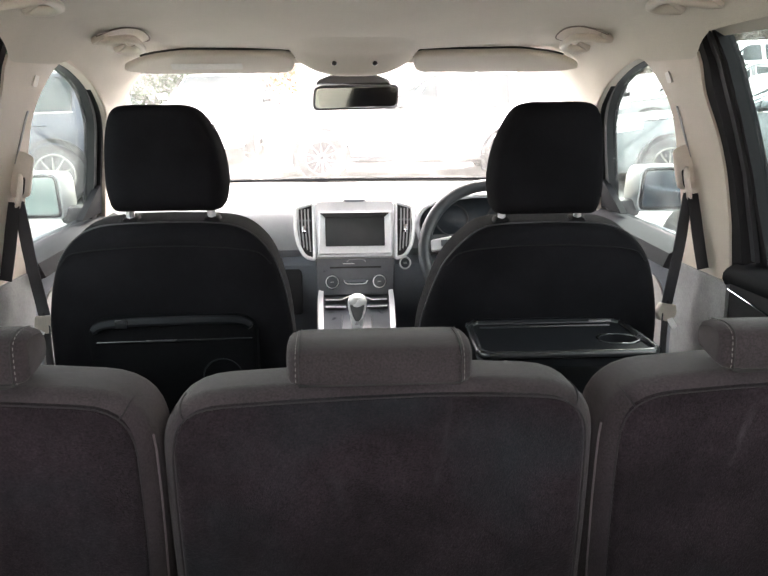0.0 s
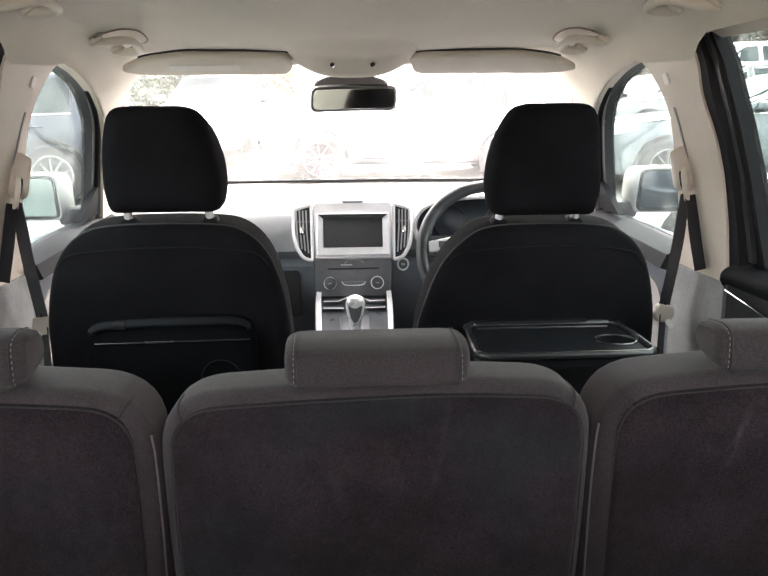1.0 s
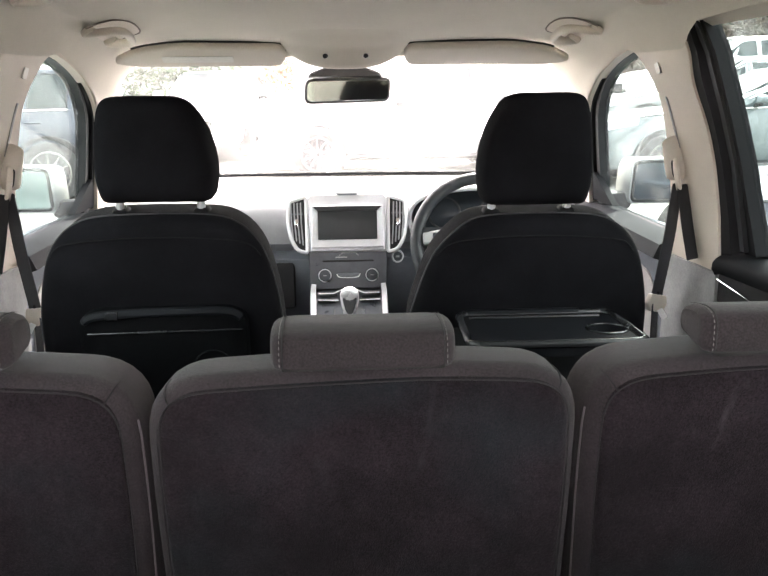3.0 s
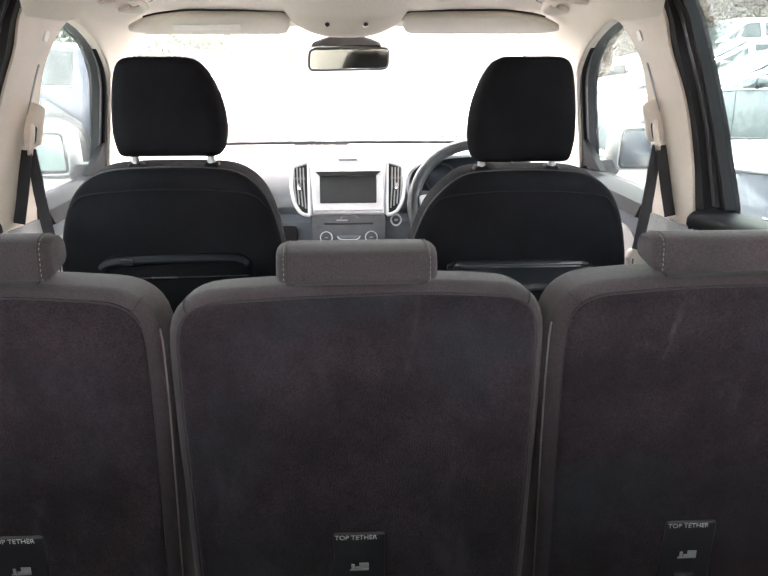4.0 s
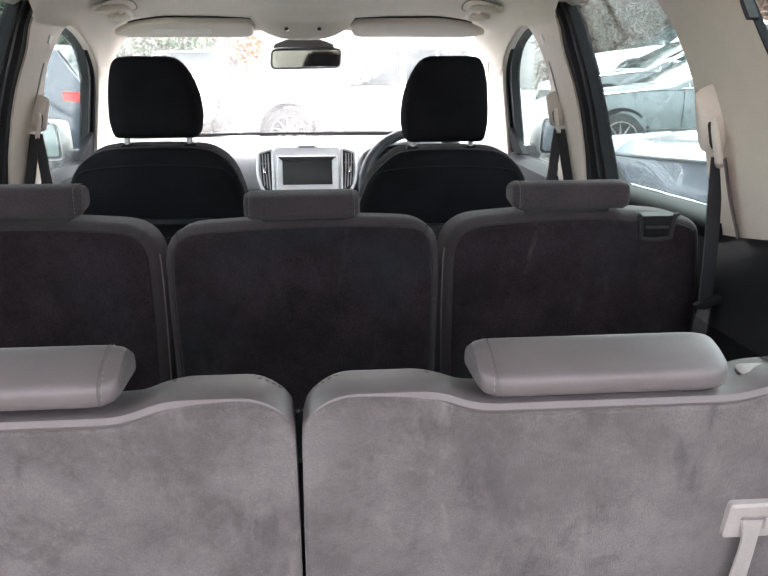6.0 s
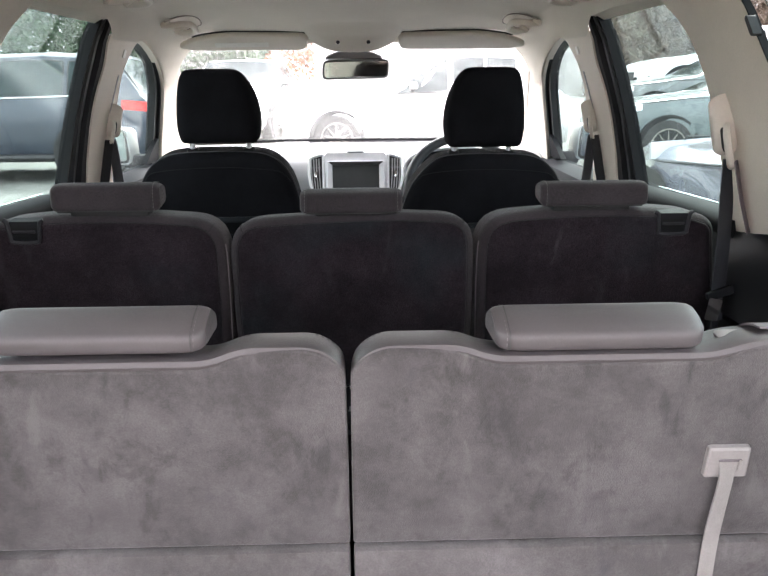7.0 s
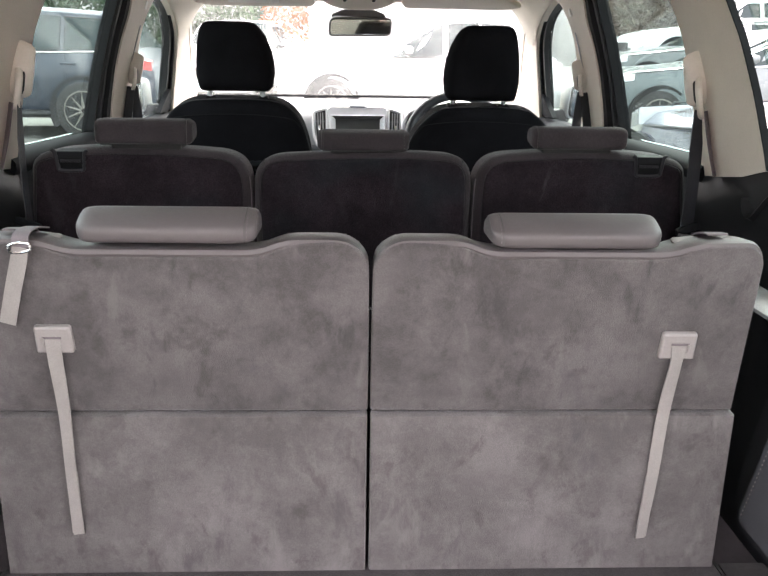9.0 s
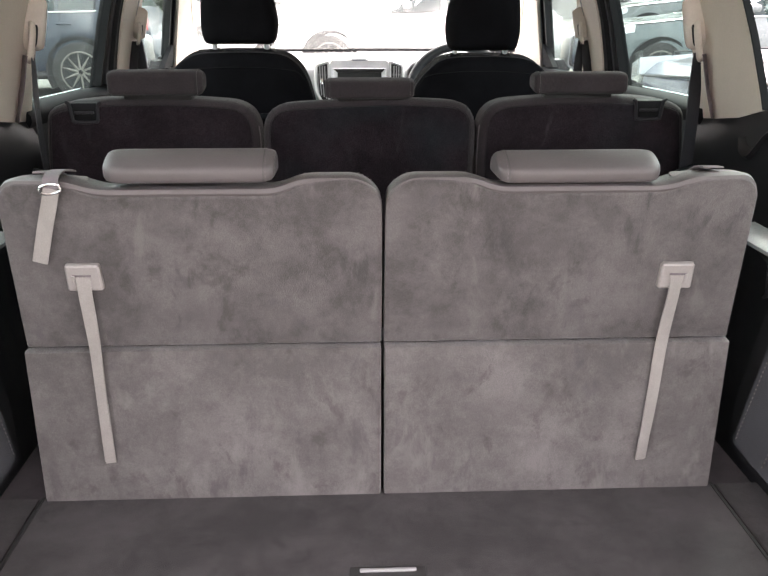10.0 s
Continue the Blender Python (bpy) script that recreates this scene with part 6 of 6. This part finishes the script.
def parked_car(label, body_paint, place, length=4.5, width=1.82, height=1.5, suv=0.0, boxy=0.0, chrome=False, waist=False, hood=1.60, nose=0.86, lamp_lens=None, mirrors=True, shoulder=0.0, rake=0.72):
    """A parked car, its nose towards +y, the origin on the ground below its middle."""
    car = thing("parked_car", label, "car", place, "parked cars")
    L, W = length / 2, width / 2
    belt_z, bonnet, zb = 0.92 + 0.12 * suv, 0.90 + 0.14 * suv, 0.20 + 0.06 * suv
    wr = 0.325 + 0.035 * suv
    yf, yr = L - nose, -L + 0.86
    a0, a1 = L - hood, L - hood - rake            # windscreen base and top
    r1, r0 = -L + 0.75 - 0.35 * boxy, -L + 0.22 - 0.05 * boxy   # rear window top and base
    ys = sorted(set([-L, -L + 0.04, -L + 0.15, r0, r1, -L + 1.3, yr, (r1 + a1) / 2, a1, (a0 + a1) / 2, a0, yf, L - 0.5, L - 0.2, L - 0.06, L]))

    def top(y):
        return float(np.interp(y, [-L, -L + 0.1, r0, r1, (r1 + a1) / 2, a1, a0, L - 0.4, L - 0.08, L], [belt_z - 0.15, belt_z, belt_z + 0.06, height - 0.05, height, height - 0.03, belt_z + 0.04, bonnet - 0.08, bonnet - 0.22, bonnet - 0.34]))

    def half(y):
        return W * float(np.interp(y, [-L, -L + 0.12, -L + 0.7, 0.6, L - 0.7, L - 0.15, L], [0.80, 0.93, 1.0, 1.0, 0.97, 0.86, 0.66]))

    def belt_line(y):
        return min(belt_z + 0.05 * float(np.interp(y, [-L, L], [1, -1])), top(y) - 0.02) - shoulder * float(np.interp(y, [a0 - 0.3, a0], [0, 1]))
    secs = []
    for y in ys:
        w, t, bz = half(y), top(y), belt_line(y)
        wt = w - 0.05 - 0.30 * max(0.0, (t - bz) / (height - belt_z)) * 0.62
        ring = [(0, zb), (w * 0.86, zb), (w * 0.965, zb + 0.10), (w, zb + 0.30), (w * 1.0, bz - 0.20), (w * 0.975, bz), (wt * 0.98 + 0.01, t - 0.05 * min(1, (t - bz) / 0.2)), (wt * 0.86, t - 0.005), (wt * 0.4, t + 0.012), (0, t + 0.016)]
        if shoulder and y >= a0:
            ring[6:] = [(w * 0.90, bz + 0.48 * (t - bz)), (w * 0.64, bz + 0.82 * (t - bz)), (w * 0.30, t + 0.008), (0, t + 0.016)]
        secs.append([(x, y, z) for x, z in ring] + [(-x, y, z) for x, z in ring[-2:0:-1]])
    part("body", loft(secs), body_paint, car)

    def shell(y, k):
        """A point of the greenhouse side at the height fraction k from belt to roof edge."""
        w, t, bz = half(y), top(y), belt_line(y)
        wt = w - 0.05 - 0.30 * max(0.0, (t - bz) / (height - belt_z)) * 0.62
        x0, z0, x1, z1 = w * 0.975, bz, wt * 0.98 + 0.01, t - 0.05 * min(1, (t - bz) / 0.2)
        return (x0 + (x1 - x0) * k, y, z0 + (z1 - z0) * k)
    for s in (-1, 1):
        b_post = L - 2.62
        for ya, yb in ((a0 - 0.22, b_post + 0.05), (b_post - 0.05, r1 + 0.62), (r1 + 0.56, r1 + 0.12)):
            n = 8
            rows_ = []
            for i in range(n + 1):
                y = ya + (yb - ya) * i / n
                hi = 0.90 if y < a1 else 0.90 * max(0.08, 1.0 - 0.10 * (y - a1))
                rows_.append([(s * (shell(y, k)[0] + 0.006), y, shell(y, k)[2]) for k in np.linspace(0.06, hi, 5)])
            w = part("side_window", loft(rows_, False, False), CAR_GLASS, car, "dark side window")
            edge = rows_[0] + [r[-1] for r in rows_[1:]] + rows_[-1][-2::-1] + [r[0] for r in rows_[-2:0:-1]]
            part("window_edge", tube(edge, 0.008, 5, closed=True), CHROME if chrome else CAR_TRIM, w)
        part("waist_strip", tube([(s * (half(y) * 0.975 + 0.008), y, belt_line(y) + 0.01) for y in np.linspace(r1 + 0.1, a0 - 0.1, 10)], 0.010, 6), CHROME if chrome or waist else CAR_TRIM, car)
        part("sill", tube([(s * (W * 0.97), y, zb + 0.06) for y in np.linspace(yr + 0.42, yf - 0.42, 6)], 0.05, 8), CAR_TRIM, car, "black sill")
        for y in (b_post + 0.16, b_post - 0.86):
            part("door_handle", tube([(s * (W + 0.005), y - 0.02, belt_z - 0.10), (s * (W + 0.03), y - 0.06, belt_z - 0.10), (s * (W + 0.03), y - 0.16, belt_z - 0.10), (s * (W + 0.005), y - 0.20, belt_z - 0.10)], 0.012, 6), CHROME if chrome else body_paint, car)
        part("wing_seam", tube([(s * (half(y) * 0.972 + 0.002), y, belt_line(y) - 0.012) for y in np.linspace(a0 - 0.1, L - 0.45, 8)], 0.006, 5), CAR_TRIM, car)
        for y in (a0 - 0.14, b_post, r1 + 0.55):
            part("door_seam", tube([(s * (half(y) * f + 0.001), y + dy, z) for f, dy, z in ((0.978, 0, belt_line(y) - 0.01), (1.001, 0.01, belt_z - 0.25), (1.001, 0.02, zb + 0.30), (0.975, 0.02, zb + 0.12))], 0.004, 5), CAR_TRIM, car)
        mir = mirrors and part("door_mirror", moved(pillow(fillet([(0, -0.05, 0.03), (0.19, -0.045, 0.04), (0.20, 0.05, 0.05), (0.02, 0.07, 0.03)]), rounded(-0.06, 0.06, 0.035, 4)), Matrix.Translation((s * (W + 0.03), a0 - 0.44, belt_z + 0.11)) @ Matrix.Diagonal((s, 1, 1, 1))), body_paint, car)
        mirrors and part("mirror_foot", box(0.14, 0.06, 0.05, 0.015, (s * (W + 0.02), a0 - 0.43, belt_z + 0.045)), CAR_TRIM, mir)
        for y in (yf, yr):
            part("wheel_arch", loft([[(s * (W - 0.16), y + r * math.cos(t), wr + r * math.sin(t)), (s * (half(y) + 0.008), y + r * math.cos(t), wr + r * math.sin(t)), (s * (half(y) + 0.008), y + (r - 0.03) * math.cos(t), wr + (r - 0.03) * math.sin(t)), (s * (W - 0.16), y, wr)] for r in (wr + 0.075,) for t in np.linspace(-0.5, math.pi + 0.5, 25)], True, True), CAR_TRIM, car, "black wheel arch")
            wh = part("wheel", moved(tube([(x, 0, 0) for x in (-0.10, -0.085, 0.085, 0.10)], [wr - 0.03, wr, wr, wr - 0.03], 32), Matrix.Translation((s * (half(y) - 0.085), y, wr))), TYRE, car, "black tyre")
            hub = part("rim", moved(tube([(x, 0, 0) for x in (-0.02, 0.0)], [wr * 0.66, wr * 0.66], 32), Matrix.Translation((s * (half(y) + 0.004), y, wr))), CAR_TRIM, wh)
            part("rim_edge", tube([(s * (half(y) + 0.014), y + wr * 0.67 * math.cos(t), wr + wr * 0.67 * math.sin(t)) for t in np.linspace(0, 2 * math.pi, 33)[:-1]], 0.013, 6, closed=True), RIM, wh, "silver alloy rim")
            for k in range(10):
                t = 2 * math.pi * k / 10 + 0.2
                part("spoke", tube([(s * (half(y) + 0.020), y + 0.03 * math.cos(t), wr + 0.03 * math.sin(t)), (s * (half(y) + 0.014), y + wr * 0.65 * math.cos(t + 0.06), wr + wr * 0.65 * math.sin(t + 0.06))], [0.020, 0.012], 5), RIM, wh)
        lamp = loft([[(s * (half(y) * k + 0.012), y, z) for k, z in ((0.90, z0), (1.0, z0 - 0.02), (1.0, z0 - 0.13), (0.90, z0 - 0.12))] for y, z0 in ((-L + 0.02, belt_z - 0.05), (-L + 0.15, belt_z - 0.02), (-L + 0.40, belt_z + 0.0))])
        part("tail_lamp", lamp, lamp_lens or LAMP_RED, car, "tail lamp")
        head = loft([[(s * (half(y) * k + 0.006), y, z) for k, z in ((0.62, z0 + 0.02), (1.0, z0), (1.0, z0 - 0.09), (0.62, z0 - 0.12))] for y, z0 in ((L - 0.07, bonnet - 0.20), (L - 0.20, bonnet - 0.16), (L - 0.48, bonnet - 0.11))])
        part("head_lamp", head, LAMP_CLEAR, car, "clear head lamp")
    for (ya, yb, nm) in ((a0 - 0.02, a1 + 0.05, "windscreen"), (r0 + 0.02, r1 - 0.03, "rear_window")):
        rows_ = []
        for i in range(9):
            y = ya + (yb - ya) * i / 8
            x1 = shell(y, 0.92)[0] * 0.90
            rows_.append([(x, y, top(y) + 0.022 - 0.016 * (abs(x) / max(x1, 0.01)) ** 2 - 0.004) for x in np.linspace(-x1, x1, 9)])
        part(nm, loft(rows_, False, False), CAR_GLASS, car, "dark windscreen")
    part("grille", loft([[(x, y, z) for x, z in ((-0.36, 0.45), (0.36, 0.45), (0.40, 0.62), (-0.40, 0.62))] for y in (L - 0.10, L + 0.012)]), CAR_TRIM, car)
    part("bonnet_seam", tube([(s_ * 0.78 * W, y, top(y) - 0.006) for s_, y in ((-1, a0), (-1, L - 0.6), (-0.85, L - 0.25), (0, L - 0.13), (0.85, L - 0.25), (1, L - 0.6), (1, a0))], 0.005, 5), CAR_TRIM, car)
    return car


WHITE = paint("white_car_paint", (0.80, 0.80, 0.79))
NAVY = paint("dark_blue_car_paint", (0.022, 0.032, 0.050), 0.3, 0.06)
SILVER_CAR = paint("silver_grey_car_paint", (0.15, 0.165, 0.165), 0.28, 0.1)
LAVENDER = paint("pale_lavender_grey_paint", (0.105, 0.11, 0.145), 0.25, 0.04)
BLUEGREY = paint("pale_blue_grey_paint", (0.135, 0.16, 0.165), 0.28, 0.1)


def stand(x, y, heading, dz=0.0):
    """On the ground at x, y; heading in degrees from +y, counter-clockwise."""
    return pose(x, y, ground_z(x, y) + dz, 0, 0, heading)


parked_car("white tall car parked side-on ahead of the windscreen", WHITE, stand(1.06, 13.2, 90), 4.5, 1.84, 1.68, 1.0, lamp_lens=LAMP_CLEAR, rake=0.95)
parked_car("dark blue sport utility car parked side-on with silver alloy wheels", NAVY, stand(-4.85, 10.9, 90), 4.6, 1.9, 1.62, 1.0, 0.7, False, True)
parked_car("pale silver-blue saloon with chrome window trim parked side-on", BLUEGREY, stand(5.74, 11.7, 90), 4.6, 1.84, 1.62, 1.2, 0, True, rake=1.10)
parked_car("pale lavender-grey tall car parked close alongside, nose forward", LAVENDER, stand(2.44, 1.86, 0, 0.10), 4.7, 1.86, 1.52, 1.0, 0, hood=2.25, nose=0.52, mirrors=False, shoulder=0.10)
parked_car("silver car with chrome window trim parked side-on in the second row", SILVER_CAR, stand(6.7, 14.9, 90), 4.7, 1.86, 1.52, 0.2, 0.0, True, rake=1.05)
parked_car("white estate car parked side-on in the third row", WHITE, stand(8.2, 17.6, 90), 4.7, 1.86, 1.55, 0.3, 0.6)
parked_car("white car parked nose-on beyond the first row, dark windscreen and grille", WHITE, stand(-2.3, 16.0, 176), 4.4, 1.80, 1.48, 0.2, 0.2)

HEDGE = material("hedge_leaf", (0.05, 0.085, 0.04), 0.7, 0.35, 2.0, 0.3, 30, 0, random=0.0)
TWIG = material("bare_twig", (0.16, 0.125, 0.095), 0.9, 0.3, 3.0, 0.2, 50, 0)
AUTUMN = material("rust_leaf", (0.28, 0.12, 0.05), 0.7, 0.3, 3.0, 0.2, 50, 0)


def foliage(name, label, mat, centre, size, count, leaf, seed, slim=0.45):
    """A bank of small leaves in an uneven volume."""
    rng = np.random.RandomState(seed)
    verts, faces = [], []
    for i in range(count):
        u = rng.uniform(-1, 1, 3)
        k = 0.72 + 0.28 * noise.noise(Vector((u[0] * 2.5 + seed, u[1] * 2.5, u[2] * 2.0)))
        c = np.array(centre) + np.array(size) * u * np.array([1, 1, k])
        d, e = rng.normal(size=3), rng.normal(size=3)
        d /= np.linalg.norm(d)
        e -= d * e.dot(d)
        e /= np.linalg.norm(e)
        w = leaf * rng.uniform(0.5, 1.3)
        n = len(verts)
        verts += [tuple(c + d * w), tuple(c + e * w * slim), tuple(c - d * w), tuple(c - e * w * slim)]
        faces.append((n, n + 1, n + 2, n + 3))
    me = bpy.data.meshes.new(name)
    me.from_pydata(verts, [], faces)
    me.materials.append(mat)
    return tagged(new(name, me), label, "hedge", kind="stuff")


foliage("hedge", "dense green hedge behind the parked cars", HEDGE, (-7.5, 17.5, 2.0), (5.5, 1.0, 2.0), 45000, 0.075, 3)
foliage("hedge", "bare brown twiggy hedge beyond the far row", TWIG, (12.5, 21.0, 2.2), (6.5, 1.0, 2.2), 50000, 0.26, 5, 0.06)
foliage("hedge", "bare brown thicket at the car park edge", TWIG, (15.0, 12.0, 2.6), (1.5, 8.0, 2.4), 50000, 0.26, 6, 0.06)
foliage("shrub", "rust-coloured shrub in front of the far wall", AUTUMN, (-1.6, 19.0, 2.4), (0.6, 0.5, 1.2), 1500, 0.07, 8)
wall = tagged(part("wall_far", box(26, 0.4, 3.2, 0.02, (3, 24, 2.0)), material("pale_render_wall", (0.55, 0.55, 0.53), 0.85, 0.15, 0.6, 0.1, 20, 0.2, 60)), "pale rendered boundary wall", "wall", kind="structure")
# Never in view: added to keep low sky light off the seat backs
light_block_behind = tagged(part("light_block_behind", box(18, 0.4, 1.9, 0.03, (0, -8.0, 0.90)), material("dark_light_block", (0.16, 0.12, 0.10), 0.9, 0.25, 1.5, 0.2, 30, 0.3, 60)), "unseen dark wall added behind the car to block low sky", "wall", kind="structure")
